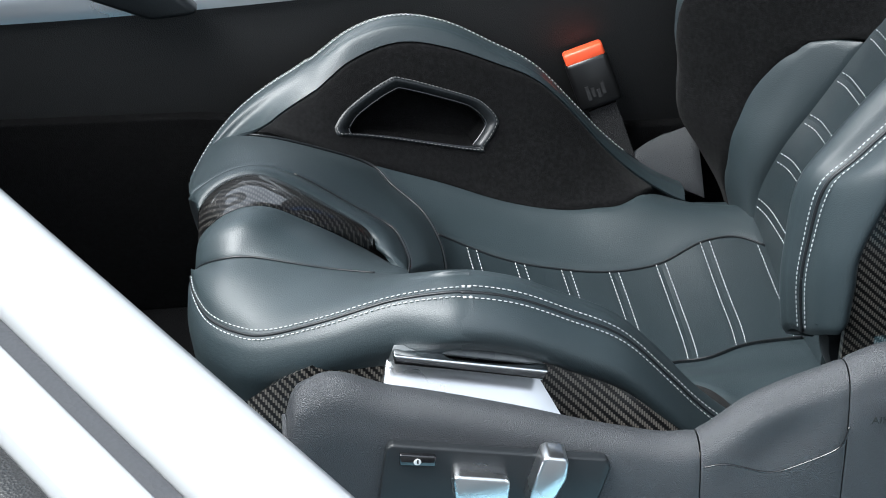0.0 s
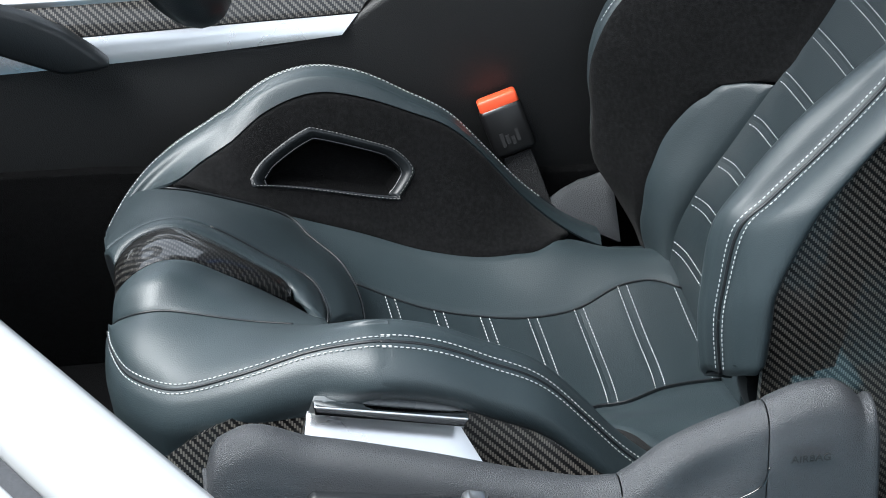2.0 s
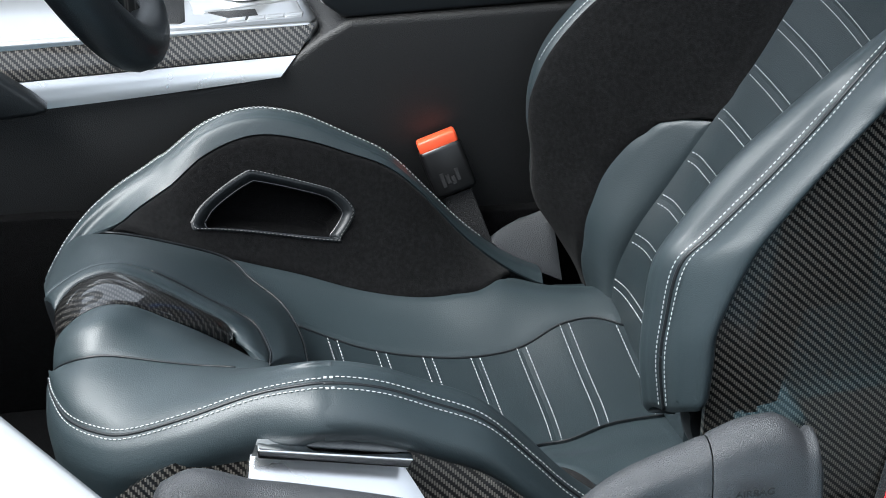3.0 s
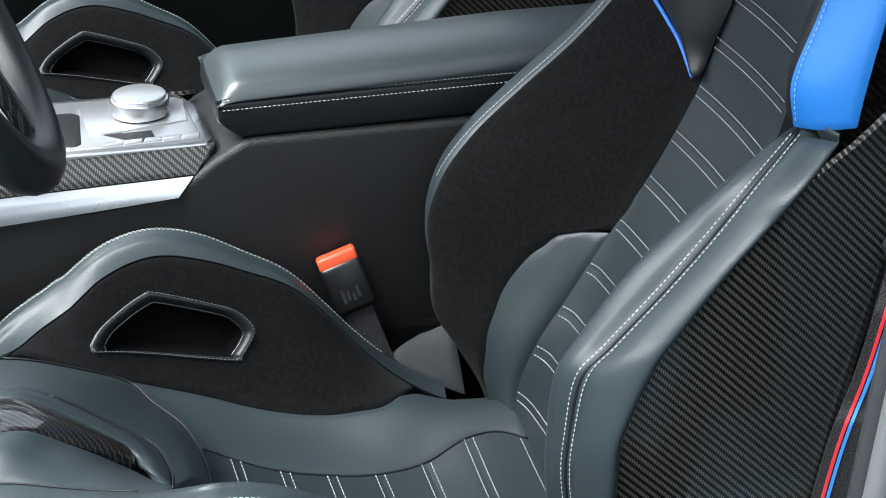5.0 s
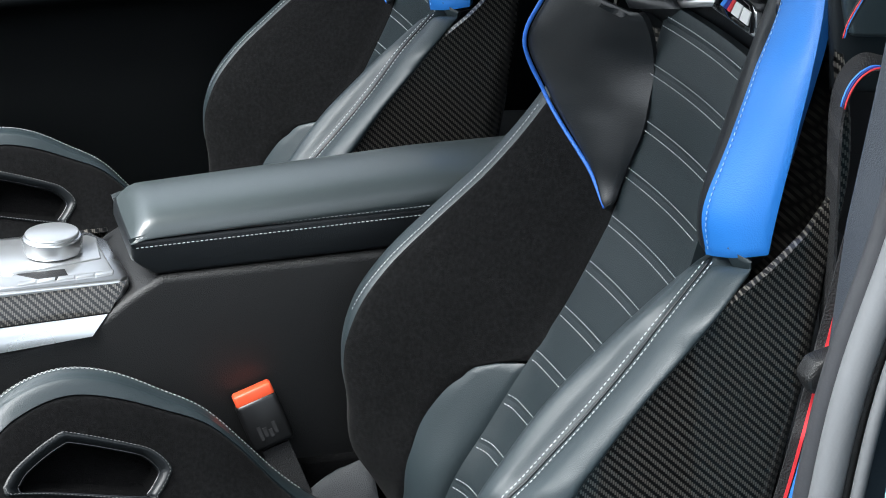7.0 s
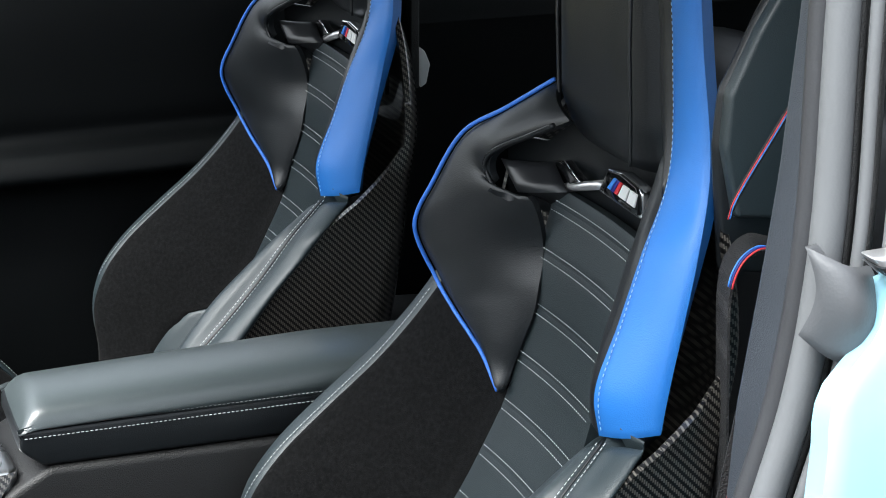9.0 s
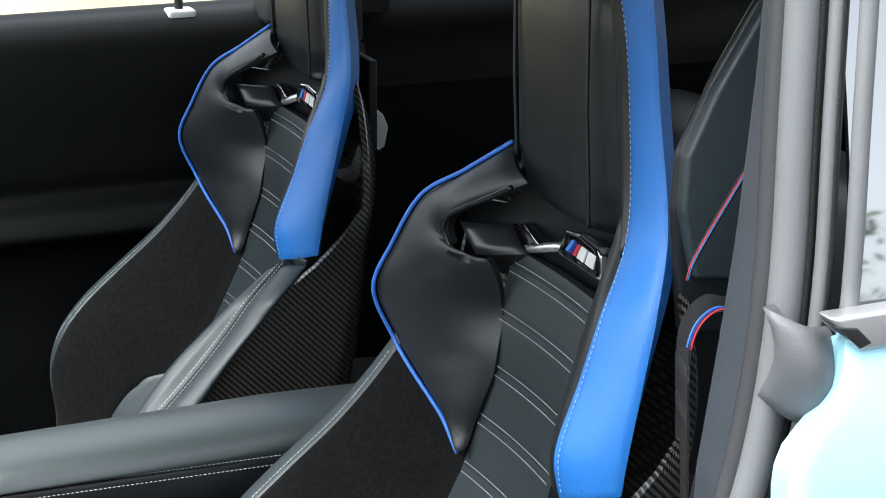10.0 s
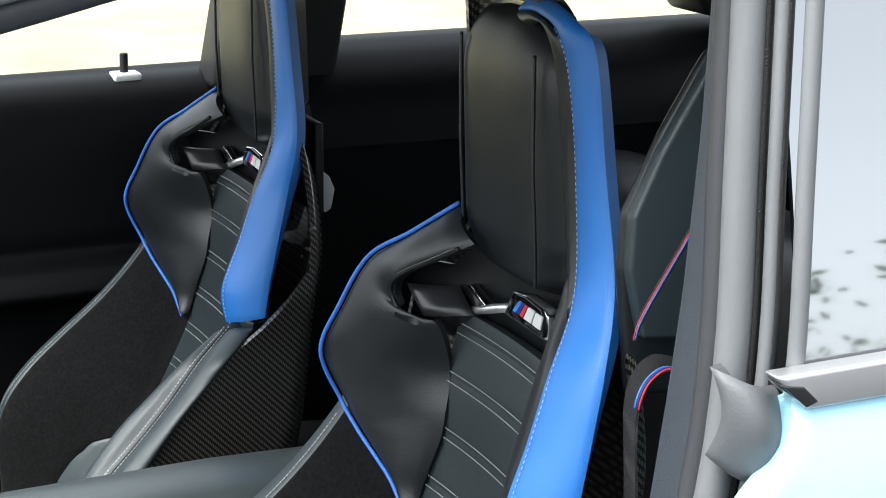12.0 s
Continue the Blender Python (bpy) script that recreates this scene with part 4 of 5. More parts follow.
# ---- centre console ----
def build_console():
    t = thing("centre_console", "black centre console with silver and carbon trim", "console", group="")
    up = [(-0.50, 0.30), (-0.50, 0.575), (-0.06, 0.575), (0.10, 0.578), (0.160, 0.586), (0.203, 0.617), (0.232, 0.634), (0.60, 0.636), (0.90, 0.60), (0.90, 0.30)]
    slab("body", up, "y", 0.285, 0.455, PLASTIC_SOFT, t, "soft black grained console flank", bevel=0.007)
    slab("carpet_flank", [(-0.50, 0.25), (-0.50, 0.470), (-0.06, 0.463), (0.34, 0.428), (0.60, 0.424), (0.60, 0.25)], "y", 0.272, 0.287, CARPET, t, "black carpet along the console foot", bevel=0.002)
    # silver rail and carbon strip climb from the flank to the top plate
    for s in (1, -1):
        fy = (lambda y: y) if s > 0 else (lambda y: 0.74 - y)
        tr = sheet("silver_rail", lambda u, v: np.array([mix(-0.30, mix(0.166, 0.182, v), u), fy(mix(0.279, 0.287, v)), mix(mix(0.566, 0.586, u * u), mix(0.590, 0.603, u), v)]), 24, 6, ALU, t, "satin silver trim rail", flip=s < 0, groove=0.001, width=0.003, skirt=0.006)
        sheet("carbon_strip", lambda u, v: np.array([mix(-0.30, mix(0.184, 0.203, v), u), fy(mix(0.288, 0.300, v)), mix(mix(0.591, 0.604, u), mix(0.622, 0.629, u), v)]), 24, 6, CARBON, t, "glossy carbon trim strip", flip=s < 0, groove=0.001, width=0.002, skirt=0.006)
    slab("knee_pad", [(-0.273, 0.659), (-0.144, 0.639), (-0.116, 0.628), (-0.087, 0.612), (-0.062, 0.591), (-0.047, 0.576), (-0.061, 0.572), (-0.092, 0.570), (-0.121, 0.582), (-0.274, 0.648)], "y", 0.262, 0.285, LEATHER_DARK, t, "smooth black knee pad on the console flank", bevel=0.008)
    slab("top_plate", [(-0.30, 0.300), (0.198, 0.300), (0.206, 0.31), (0.199, 0.400), (0.185, 0.428), (0.17, 0.436), (-0.30, 0.436)], "z", 0.600, 0.630, ALU, t, "bright silver frame of the console top", bevel=0.003)
    slab("top_plate", [(-0.30, 0.308), (0.10, 0.308), (0.182, 0.313), (0.194, 0.322), (0.188, 0.396), (0.176, 0.420), (0.16, 0.427), (-0.30, 0.427)], "z", 0.622, 0.6315, SILVER_PLATE, t, "grey silver console top plate", bevel=0.002)
    slab("tray", [(0.03, 0.318), (0.078, 0.312), (0.084, 0.318), (0.088, 0.390), (0.080, 0.398), (0.03, 0.398)], "z", 0.622, 0.6325, PLASTIC_SOFT, t, "dark open tray", bevel=0.003)
    slab("button_field", [(0.086, 0.408), (0.092, 0.338), (0.102, 0.334), (0.186, 0.352), (0.188, 0.405), (0.18, 0.414)], "z", 0.628, 0.6328, SILVER_PLATE, t, "silver button field with thin joints", bevel=0.0012)
    slab("recess", [(0.104, 0.336), (0.150, 0.336), (0.152, 0.312), (0.132, 0.312)], "z", 0.628, 0.6322, PLASTIC_SOFT, t, bevel=0.0005)
    for k in range(5):
        slab("button", [(0.104 + 0.018 * k, 0.309 + 0.001 * k), (0.120 + 0.018 * k, 0.310 + 0.001 * k), (0.122 + 0.018 * k, 0.318 + 0.001 * k), (0.106 + 0.018 * k, 0.317 + 0.001 * k)], "z", 0.627, 0.6323, SILVER_PLATE, t, bevel=0.0006)
    kn = disc("controller", (0.144, 0.379, 0.642), 0.0285, 0.016, ALU, t, "round silver rotary controller", bevel=0.002)
    disc("controller_cap", (0.144, 0.379, 0.6515), 0.0255, 0.004, SILVER_PLATE, kn, bevel=0.0015)
    disc("controller_foot", (0.144, 0.379, 0.633), 0.025, 0.006, GLOSS, kn, bevel=0.001)
    return t


def build_armrest():
    t = thing("armrest", "padded black leather centre armrest with grey seam", "armrest")

    def lid(u, v):
        x = mix(0.207, 0.62, u)
        zt = mix(0.688, 0.701, min(1.0, u * 1.4))
        prof = [(0.291, 0.672), (0.2885, zt - 0.016), (0.296, zt - 0.002), (0.315, zt + 0.004), (0.345, zt + 0.006), (0.375, zt + 0.004), (0.402, zt - 0.003), (0.413, zt - 0.016), (0.411, 0.672)]
        prof = [(y, max(z, mix(0.668, 0.672, u))) for y, z in prof]
        s = v * 8
        i = min(int(s), 7)
        k = s - i
        p = [np.array(prof[max(0, min(8, i + o))]) for o in (-1, 0, 1, 2)]
        y, z = 0.5 * (2 * p[1] + (p[2] - p[0]) * k + (2 * p[0] - 5 * p[1] + 4 * p[2] - p[3]) * k * k + (3 * p[1] - p[0] - 3 * p[2] + p[3]) * k ** 3)
        if u < 0.06:
            e = 1 - u / 0.06
            z = mix(z, 0.668, e ** 2.5)
        return np.array([x, y, z])
    sheet("lid", lid, 60, 50, LEATHER_LID, t, "black leather armrest lid, lightened to imitate sheen", flip=False, groove=0.001, skirt=0.004)

    slab("armrest_base", [(0.207, 0.671), (0.206, 0.652), (0.228, 0.634), (0.62, 0.638), (0.62, 0.676), (0.40, 0.674)], "y", 0.291, 0.411, LEATHER_DARK, t, "smooth black leather armrest base", bevel=0.005)
    side = np.array([(mix(0.212, 0.60, w), 0.2895, mix(0.6735, 0.6775, w)) for w in np.linspace(0, 1, 100)])
    side2 = np.array([(mix(0.212, 0.60, w), 0.2895, mix(0.6640, 0.6690, w)) for w in np.linspace(0, 1, 100)])
    stitches("stitching", side, t)
    stitches("stitching", side2, t)
    return t


def build_buckle():
    t = thing("seat_belt_buckle", "black seat belt buckle with orange release button", "seat belt buckle")
    m = Matrix.Translation((0.319, 0.262, 0.489)) @ pose(0, 0, 0, -14, -19, 0)
    b = box("housing", (-0.021, -0.011, -0.028), (0.021, 0.011, 0.022), BUCKLE, t, bevel=0.005)
    o = box("release_button", (-0.0195, -0.0095, 0.018), (0.0195, 0.0095, 0.0315), ORANGE, t, "bright orange release button", bevel=0.003)
    s = box("strap", (-0.014, -0.003, -0.14), (0.014, 0.003, -0.030), WEBBING, t, bevel=0.001)
    marks = []
    for k in range(4):
        marks.append(box("print", (-0.010 + 0.005 * k, -0.0116, -0.018 + 0.002 * (k % 2)), (-0.0065 + 0.005 * k, -0.0108, -0.004 - 0.003 * (k % 3)), PRINT, t, bevel=0))
    for ob in [b, o, s] + marks:
        ob.data.transform(m)
    return t


def build_wheel():
    """Lower part of the steering wheel's rim and its spoke, ahead of the seat."""
    t = thing("steering_wheel", "black leather steering wheel rim with carbon spoke", "steering wheel")
    c = np.array([-0.046, 0.0, 0.930])
    tilt = radians(27)
    ex, ey = np.array([0.0, 1.0, 0.0]), np.array([-math.sin(tilt), 0, math.cos(tilt)])
    ring = [c + 0.184 * (ex * math.cos(w) + ey * math.sin(w)) for w in np.linspace(0, 2 * math.pi, 97)]
    tube("rim", np.array(ring), 0.0185, LEATHER_DARK, t, sides=16, up=tuple(np.cross(ex, ey)))
    slab("spoke", [(-0.02, -0.02), (0.02, -0.02), (0.014, -0.17), (-0.014, -0.17)], "z", -0.006, 0.006, CARBON_TOP, t, "carbon lower spoke", bevel=0.003).data.transform(
        Matrix.Translation(c) @ Matrix((( *ex, 0), (*ey, 0), (*np.cross(ex, ey), 0), (0, 0, 0, 1))).transposed())
    tube("column", np.array([c, c + np.array([-0.45, 0, -0.2]), c + np.array([-0.86, 0, -0.38])]), 0.035, PLASTIC_SOFT, t)
    disc("hub", tuple(c), 0.085, 0.05, PLASTIC_SOFT, t, bevel=0.015, axis=tuple(np.cross(ex, ey)))
    return t


build_console()
build_armrest()
build_buckle()
build_wheel()

# ---- seat hinge bracket beyond the cushion ----
t = thing("seat_hinge_cover", "grey grained plastic hinge cover behind the cushion", "seat trim")
sheet("cover", lambda u, v: mix(mix(np.array((0.347, 0.232, 0.410)), np.array((0.392, 0.262, 0.425)), v), mix(np.array((0.428, 0.225, 0.370)), np.array((0.423, 0.262, 0.433)), v), u) + np.array([0, 0, 0.004 * math.sin(math.pi * v)]), 12, 12, PLASTIC, t, "grained grey cover face", flip=False, groove=0.002, width=0.004, skirt=0.06)


# ---- floor, roof and far side ----
def setting(name, outline, axis, lo, hi, mat, label, cat, bevel=0.0):
    ob = slab(name, outline, axis, lo, hi, mat, None, "", bevel)
    return tagged(ob, label, cat, kind="structure")


setting("floor", [(-1.1, -0.42), (1.7, -0.42), (1.7, 1.16), (-1.1, 1.16)], "z", 0.20, 0.25, CARPET, "black carpeted car floor", "floor")
# unseen ground, assumed dark to cut light bounced onto the seat's sides
setting("ground", [(-60, -60), (60, -60), (60, 60), (-60, 60)], "z", -0.05, 0.0, ASPHALT, "unseen dark asphalt assumed under the car", "ground")
setting("verge", [(-60, 2.4), (60, 2.4), (60, 60), (-60, 60)], "z", 0.004, 0.05, GRASS, "pale dry grass beyond the car", "grass")
setting("ceiling", [(0.06, -0.30), (1.66, -0.30), (1.66, 1.10), (0.06, 1.10)], "z", 1.31, 1.34, HEADLINER, "grey car headliner", "ceiling")
setting("wall_front", [(-0.46, 0.2), (1.20, 0.2), (1.20, 0.86), (-0.46, 0.86)], "x", -0.95, -0.90, PLASTIC_SOFT, "dark bulkhead ahead of the cabin", "bulkhead")
# out of view: plain block added to keep windscreen light off the footwell
setting("wall_dash", [(-0.42, 0.60), (1.10, 0.60), (1.10, 0.86), (-0.42, 0.86)], "x", -0.89, -0.42, PLASTIC_SOFT, "unseen dark dashboard block added to shade the footwell", "dashboard", 0.02)
setting("wall_rear", [(-0.46, 0.2), (1.20, 0.2), (1.20, 1.06), (-0.46, 1.06)], "x", 1.62, 1.66, PLASTIC_SOFT, "dark rear wall of the cabin", "bulkhead")


def build_far_door():
    t = thing("passenger_door", "dark door panel with light-catching top edge", "car door")

    def panel(u, v):
        x = mix(-0.75, 0.78, u)
        prof = [(1.17, 0.970), (1.155, 0.967), (1.115, 0.957), (1.088, 0.925), (1.08, 0.87), (1.085, 0.78), (1.09, 0.745), (1.055, 0.725), (1.045, 0.70), (1.09, 0.675), (1.095, 0.60), (1.09, 0.5), (1.09, 0.26)]
        s = v * 12
        i = min(int(s), 11)
        k = s - i
        p = [np.array(prof[max(0, min(12, i + o))]) for o in (-1, 0, 1, 2)]
        y, z = 0.5 * (2 * p[1] + (p[2] - p[0]) * k + (2 * p[0] - 5 * p[1] + 4 * p[2] - p[3]) * k * k + (3 * p[1] - p[0] - 3 * p[2] + p[3]) * k ** 3)
        return np.array([x, y, z + 0.02 * (x - 0.5)])
    sheet("door_card", panel, 30, 60, LEATHER_DOOR_SHADED, t, "black leather door card, shade put into its colour", flip=True, groove=0)
    box("door_skin", (-0.75, 1.18, 0.25), (0.78, 1.23, 0.955), PAINT, t, bevel=0.01)
    pin = disc("lock_pin", (0.602, 1.135, 0.980), 0.0055, 0.03, PLASTIC_SOFT, t, bevel=0.002)
    box("pin_base", (0.585, 1.118, 0.958), (0.622, 1.152, 0.970), WHITE, t, bevel=0.004)
    return t


def build_far_quarter():
    t = thing("rear_side_panel", "dark rear side panel with pale top edge", "car panel")

    def panel(u, v):
        x = mix(0.80, 1.62, u)
        prof = [(1.16, 1.000), (1.13, 0.995), (1.09, 0.978), (1.05, 0.94), (1.03, 0.88), (1.03, 0.80), (1.03, 0.26)]
        s = v * 6
        i = min(int(s), 5)
        k = s - i
        p = [np.array(prof[max(0, min(6, i + o))]) for o in (-1, 0, 1, 2)]
        y, z = 0.5 * (2 * p[1] + (p[2] - p[0]) * k + (2 * p[0] - 5 * p[1] + 4 * p[2] - p[3]) * k * k + (3 * p[1] - p[0] - 3 * p[2] + p[3]) * k ** 3)
        return np.array([x, y, z + 0.012 * (x - 0.85)])
    sheet("side_card", panel, 24, 40, LEATHER_DOOR_SHADED, t, flip=True, groove=0)
    box("outer_skin", (0.79, 1.17, 0.25), (1.66, 1.22, 0.985), PAINT, t, bevel=0.01)
    slab("pillar", [(0.70, 0.95), (0.868, 0.95), (0.945, 1.38), (0.78, 1.38)], "y", 1.07, 1.15, PLASTIC_SOFT, t, "black pillar between the windows", bevel=0.01)
    slab("rear_pillar", [(1.40, 1.02), (1.66, 1.02), (1.66, 1.38), (1.20, 1.38)], "y", 1.03, 1.15, PLASTIC_SOFT, t, bevel=0.01)
    slab("front_pillar", [(-0.80, 0.90), (-0.72, 0.90), (0.02, 1.33), (-0.10, 1.33)], "y", 1.07, 1.13, PLASTIC_SOFT, t, bevel=0.01)
    return t


build_far_door()
build_far_quarter()

# rear bench and its shoulder
t = thing("rear_bench", "black leather rear bench in shade", "rear seat")
slab("backrest", [(1.02, 0.45), (1.12, 0.45), (1.30, 0.84), (1.22, 0.86), (1.17, 0.84)], "y", -0.26, 1.0, LEATHER_DARK, t, bevel=0.03)
slab("bench_cushion", [(0.72, 0.27), (1.10, 0.27), (1.10, 0.50), (0.74, 0.52)], "y", -0.28, 1.02, LEATHER_DARK, t, bevel=0.03)
slab("side_bolster", [(0.713, 1.178), (0.702, 1.162), (0.674, 1.116), (0.647, 1.061), (0.644, 1.020), (0.653, 0.927), (0.732, 0.917)], "y", -0.20, -0.188, LEATHER_DARK, t, "black leather side bolster of the bench", bevel=0.006)
slab("bolster_rib", [(0.708, 1.170), (0.697, 1.152), (0.669, 1.106), (0.648, 1.061), (0.646, 1.022), (0.658, 0.971), (0.725, 0.964)], "y", -0.212, -0.198, LEATHER, t, bevel=0.004)


# ---- near side: pillar, quarter panel, window, open door ----
def build_near_side():
    t = thing("rear_quarter", "pale blue painted rear quarter with tinted window", "car panel")
    edge = table([(0.30, 0.55), (0.85, 0.550), (0.92, 0.560), (0.965, 0.572), (0.99, 0.600), (1.02, 0.612)])

    def skin(u, v):
        z = mix(1.022, 0.30, v ** 1.3)
        y = -0.488 - 0.055 * (1 - math.exp(-(1.022 - z) / 0.10)) + 0.05 * max(0.0, 0.7 - z)
        return np.array([mix(edge(z), 1.75, u ** 1.5), y, z])
    sheet("quarter_skin", skin, 40, 50, PAINT, t, "glossy pale blue body panel", flip=True, groove=0.004, width=0.008, skirt=0.02)
    sheet("quarter_glass", lambda u, v: np.array([mix(mix(0.624, 0.641, v), mix(1.45, 1.30, v), u), mix(-0.474, -0.385, v) - 0.006 * math.sin(math.pi * v), mix(1.026 + 0.035 * u, 1.30, v)]), 30, 16, DARK_GLASS, t,
          "dark tinted quarter window mirroring the sky", flip=False, groove=0, skirt=0.004)
    slab("sill_trim", [(0.594, 1.033), (0.616, 1.011), (1.5, 1.046), (1.5, 1.072)], "y", -0.498, -0.480, SILL_METAL, t, "satin sill strip under the window", bevel=0.003)
    slab("sill_trim_end", [(0.597, 1.028), (0.614, 1.013), (0.622, 1.016), (0.612, 1.026)], "y", -0.4990, -0.479, GLOSS, t, bevel=0.001)
    path = lambda dx, dy: spline([(0.535 + dx, -0.435 + dy, 0.60), (0.556 + dx, -0.440 + dy, 0.80), (0.586 + dx, -0.445 + dy, 0.93), (0.598 + dx, -0.446 + dy, 1.03), (0.603 + dx, -0.440 + dy, 1.15), (0.610 + dx, -0.430 + dy, 1.31)], 50)
    tube("pillar_seal", path(-0.003, 0.002), 0.0105, SEAL_GREY, t, "pale grey rubber door seal", sides=16)
    tube("seal_groove", path(0.0075, -0.002), 0.004, PLASTIC_SOFT, t, sides=8)
    tube("pillar_seal", path(0.0125, -0.010), 0.0045, SEAL_GREY, t, sides=12)
    tube("seal_groove", path(0.0160, -0.012)[26:], 0.003, PLASTIC_SOFT, t, sides=8)
    tube("window_frame", path(0.0205, -0.031)[24:], 0.0055, SEAL_GREY, t, "grey window frame edge", sides=14)
    tube("pillar_channel", path(-0.010, 0.014), 0.008, RUBBER, t, sides=10)
    slab("pillar_trim", [(0.560, 0.50), (0.567, 0.70), (0.580, 0.90), (0.593, 0.988), (0.601, 1.05), (0.610, 1.153), (0.618, 1.31), (0.634, 1.31), (0.626, 1.0), (0.62, 0.50)], "y", -0.428, -0.365, TRIM_GREY, t, "dark grey pillar trim", bevel=0.008)
    sheet("seal_cap", lambda u, v: np.array([mix(0.566, 0.619, u) + 0.004 * math.sin(3 * v), -0.462 - 0.034 * math.sin(math.pi * min(1, 0.1 + 0.9 * u)) * (0.55 + 0.45 * math.sin(math.pi * v)) - 0.003 * math.sin(5 * u + 4 * v), mix(1.034 - 0.018 * u, 0.992 - 0.030 * math.sin(math.pi * (0.15 + 0.7 * u)), v)]), 24, 20, CAP_GREY, t,
          "moulded grey rubber seal cap", flip=True, groove=0.003, width=0.008, skirt=0.02)
    rail = spline([(-0.80, -0.52, 0.93), (-0.40, -0.47, 1.09), (-0.05, -0.44, 1.195), (0.18, -0.428, 1.250), (0.30, -0.424, 1.275), (0.60, -0.42, 1.315), (1.2, -0.40, 1.32), (1.7, -0.36, 1.10)], 80)
    tube("roof_seal", rail, 0.010, RUBBER, t, "dark rubber seal under the roof edge", sides=12)
    tube("roof_rail", rail + np.array([0, 0.004, 0.034]), 0.026, PAINT, t, sides=12)
    tube("roof_rail_seam", rail + np.array([0, -0.012, 0.010]), 0.004, SEAL_GREY, t, sides=8)
    slab("sill", [(-0.7, 0.22), (0.62, 0.22), (0.60, 0.36), (-0.7, 0.36)], "y", -0.50, -0.40, PAINT, t, bevel=0.01)
    return t


build_near_side()


def build_near_door():
    t = thing("driver_door", "open door with pale blue skin and dark window seal", "car door")
    p0, d = np.array([-0.37, -0.40, 0]), np.array([0.515, -0.857, 0])
    m = Matrix.Translation(p0) @ pose(0, 0, 0, 0, 0, math.degrees(math.atan2(d[1], d[0])))
    obs = [
        # card top and pane are coloured pale to imitate reflected sky
        box("door_card_top", (0.0, 0.003, 0.55), (1.08, 0.040, 1.0), DOOR_TOP_GLARE, t, "door card top coloured pale as sky glare", bevel=0.012),
        box("inner_seal", (0.0, -0.010, 0.60), (1.08, 0.002, 0.990), RUBBER, t, bevel=0.004),
        box("window_pane", (0.0, -0.031, 0.60), (1.08, -0.011, 1.0), DOOR_TOP_GLARE, t, bevel=0.004),
        box("outer_seal", (0.0, -0.047, 0.60), (1.08, -0.032, 0.992), PLASTIC_SOFT, t, bevel=0.004),
        box("door_skin", (0.0, -0.11, 0.30), (1.10, -0.048, 0.990), PAINT, t, bevel=0.012)]
    for ob in obs:
        ob.data.transform(m)
    return t


build_near_door()


# ---- seat belt at the pillar ----
def build_belt():
    t = thing("seat_belt", "black seat belt with red and blue edge stripes", "seat belt")
    path = spline([(0.500, -0.352, 0.42), (0.534, -0.350, 0.62), (0.556, -0.348, 0.70), (0.578, -0.345, 0.80), (0.600, -0.34, 0.90)], 40)
    tan = np.gradient(path, axis=0)
    across = np.array([1, -0.25, -0.1])

    def web(off, w, lift):
        return lambda u, v: path[min(39, int(u * 39))] + across / np.linalg.norm(across) * (off + w * v) + np.array([0, -lift, 0])
    sheet("webbing", web(0.0, 0.046, 0.0), 40, 8, WEBBING, t, groove=0, skirt=0.0015, flip=True)
    sheet("stripe", web(0.006, 0.0022, 0.001), 40, 3, RED, t, groove=0, skirt=0.0008, flip=True)
    sheet("stripe", web(0.0095, 0.0022, 0.001), 40, 3, BLUE_LIGHT, t, groove=0, skirt=0.0008, flip=True)
    slab("belt_guide", [(0.560, 0.792), (0.567, 0.804), (0.585, 0.808), (0.63, 0.808), (0.63, 0.790), (0.585, 0.786), (0.566, 0.780)], "y", -0.372, -0.352, PLASTIC_SOFT, t, "black plastic belt guide", bevel=0.004)
    return t


build_belt()


def build_shoulder_belt():
    """The upper run of the belt, from the pillar back to the rear shoulder, and its loop."""
    t = thing("shoulder_belt", "black belt loop with tricolour stripes behind the seat", "seat belt")
    run = spline([(0.715, -0.24, 1.13), (0.690, -0.245, 1.08), (0.640, -0.25, 1.005), (0.632, -0.25, 0.985)], 20)
    tube("webbing", run, 0.004, WEBBING, t, sides=8, flat=0.3)
    tube("stripe", run + np.array([-0.0022, -0.004, 0]), 0.0005, BLUE_LIGHT, t, sides=6)
    tube("stripe", run + np.array([-0.0035, -0.004, 0]), 0.0005, RED, t, sides=6)
    loop = spline([(0.672, -0.25, 0.955), (0.655, -0.25, 0.958), (0.640, -0.25, 0.946), (0.634, -0.25, 0.92), (0.636, -0.25, 0.86), (0.64, -0.25, 0.70)], 40)
    sheet("loop", lambda u, v: loop[min(39, int(u * 39))] + np.array([0.006 * v, 0.03 * v, 0.004 * v]), 40, 6, WEBBING, t, groove=0, skirt=0.002, flip=True)
    for k, mt in enumerate((RED, BLUE_DARK, BLUE_LIGHT)):
        tube("stripe", loop[:22] + np.array([0.001, -0.001 + 0.003 * k, 0.002]), 0.0007, mt, t, sides=6)
    return t


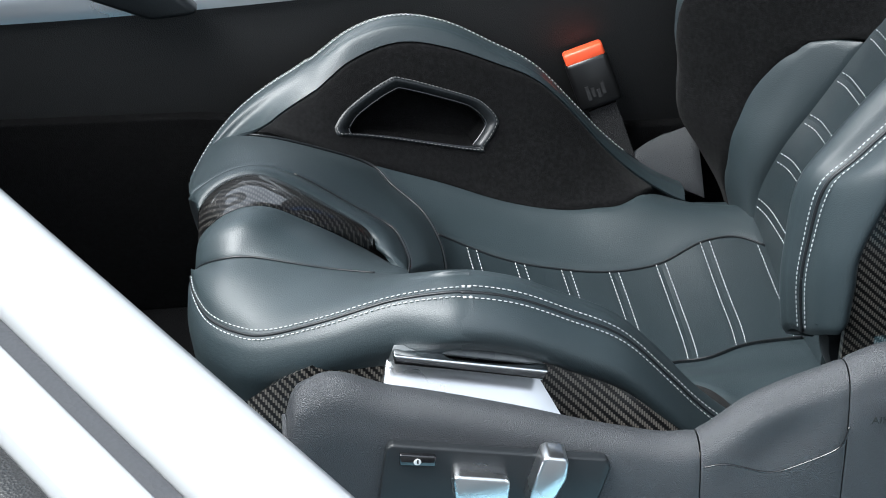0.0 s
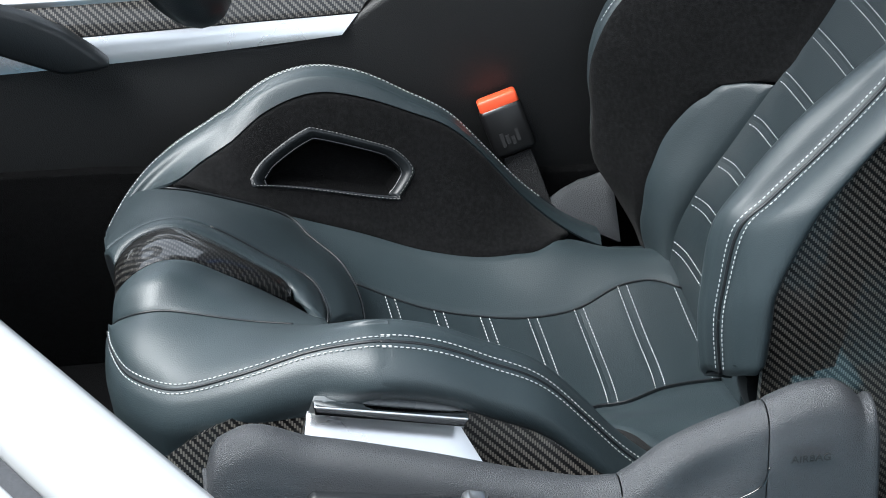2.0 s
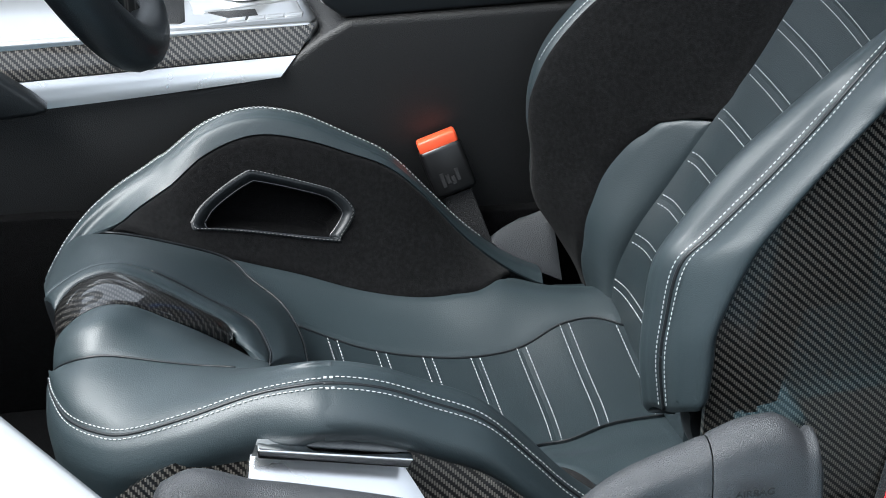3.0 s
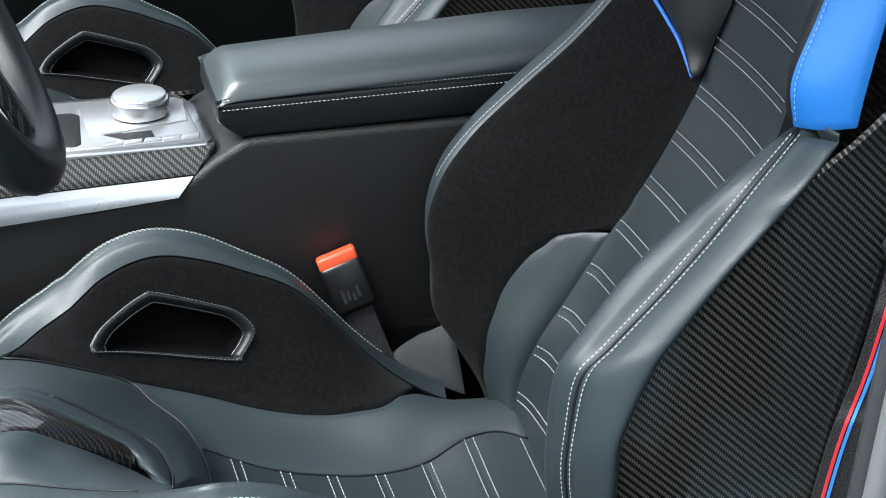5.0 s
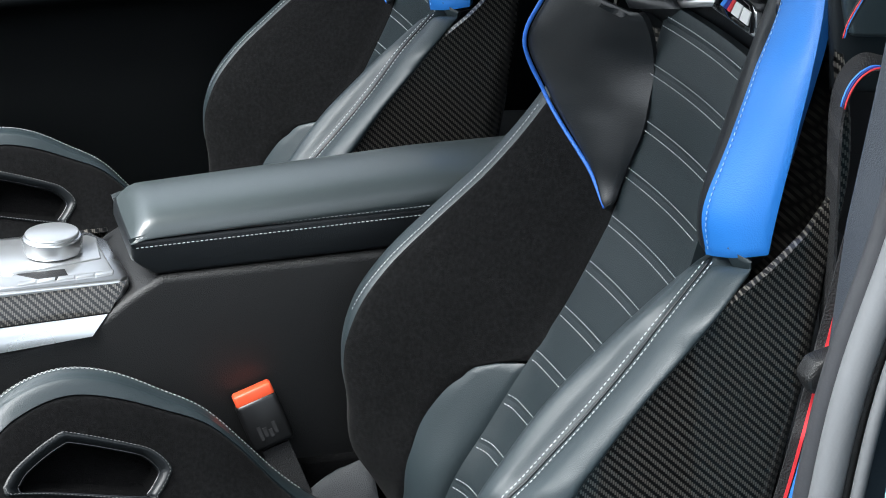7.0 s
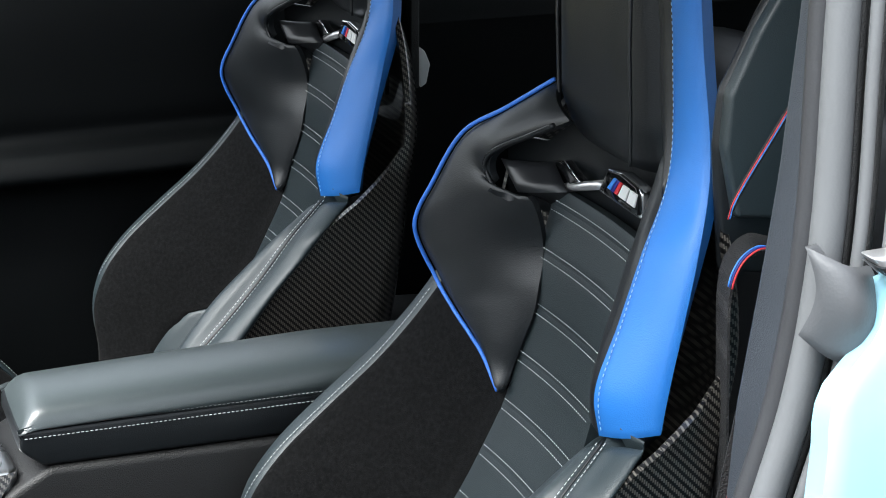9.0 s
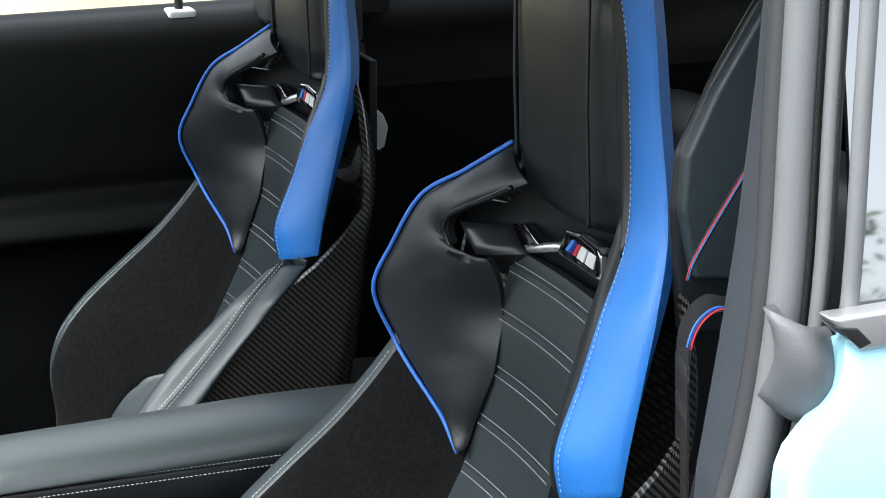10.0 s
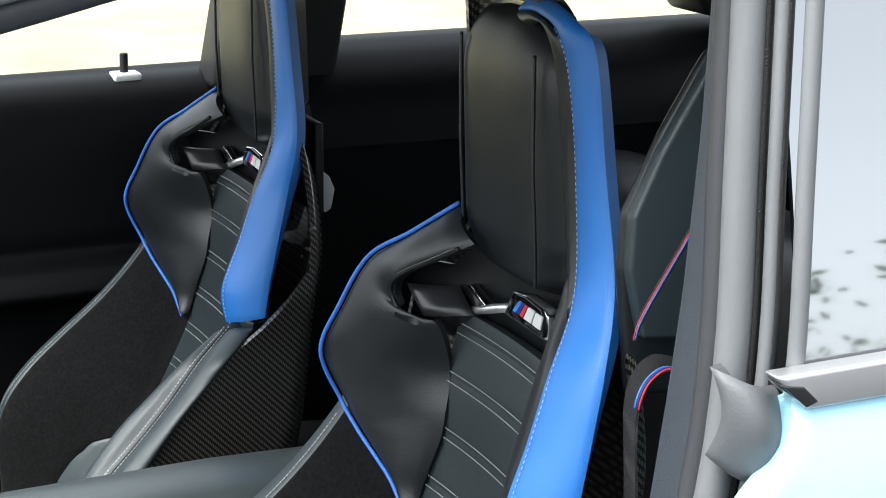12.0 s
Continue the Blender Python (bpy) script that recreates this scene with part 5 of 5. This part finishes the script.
build_shoulder_belt()
t = thing("white_tag", "small white plastic tag on the dark side panel", "tag")
slab("tag", [(0.812, 0.858), (0.822, 0.850), (0.829, 0.833), (0.824, 0.808), (0.816, 0.803), (0.811, 0.83)], "y", 0.96, 1.032, WHITE, t, bevel=0.002)


def build_tree(at, tall, seed):
    """A broadleaf tree: tapered trunk, limbs and a ragged crown of single leaves in clumps."""
    rnd = random.Random(seed)
    t = thing("tree", "broadleaf tree at the edge of the grass", "tree", group="trees behind the car")
    trunk = spline([(at[0], at[1], -0.1), (at[0] + 0.1, at[1], tall * 0.3), (at[0] - 0.1, at[1] + 0.1, tall * 0.6), (at[0], at[1], tall * 0.85)], 16)
    tube("trunk", trunk, lambda s: 0.22 * (1 - 0.85 * s), BARK, t, sides=9, up=(1, 0, 0))
    verts, faces = [], []
    for k in range(9):
        h = tall * rnd.uniform(0.35, 0.8)
        w = rnd.uniform(0, 2 * math.pi)
        r = tall * rnd.uniform(0.2, 0.33)
        end = np.array([at[0] + r * math.cos(w), at[1] + r * math.sin(w), h + tall * rnd.uniform(0.08, 0.2)])
        tube("limb", spline([(at[0], at[1], h * 0.8), tuple(mix(np.array([at[0], at[1], h]), end, 0.5)), tuple(end)], 8), lambda s: 0.07 * (1 - 0.8 * s), BARK, t, sides=6, up=(0.3, 0.2, 0.9))
        for _ in range(4):
            cl = end + np.array([rnd.gauss(0, 0.8), rnd.gauss(0, 0.8), rnd.gauss(0, 0.6)])
            for _ in range(55):
                p = cl + np.array([rnd.gauss(0, 0.42), rnd.gauss(0, 0.42), rnd.gauss(0, 0.32)])
                a = np.array([rnd.uniform(-1, 1) for _ in range(3)])
                a /= np.linalg.norm(a)
                n = np.cross(a, (rnd.uniform(-1, 1), rnd.uniform(-1, 1), 0.3))
                n /= np.linalg.norm(n)
                s = rnd.uniform(0.09, 0.18)
                i0 = len(verts)
                verts += [p - a * s, p + n * s * 0.45, p + a * s, p - n * s * 0.45]
                faces.append((i0, i0 + 1, i0 + 2, i0 + 3))
    mesh_ob("crown", verts, faces, LEAF, t, "dark green leafy crown", smooth=False)
    return t


for k in range(7):
    build_tree((3.0 + 5.0 * k, -22.0 - 1.8 * (k % 3), 0), 5.6 + 0.6 * ((k * 5) % 4), 20 + k)
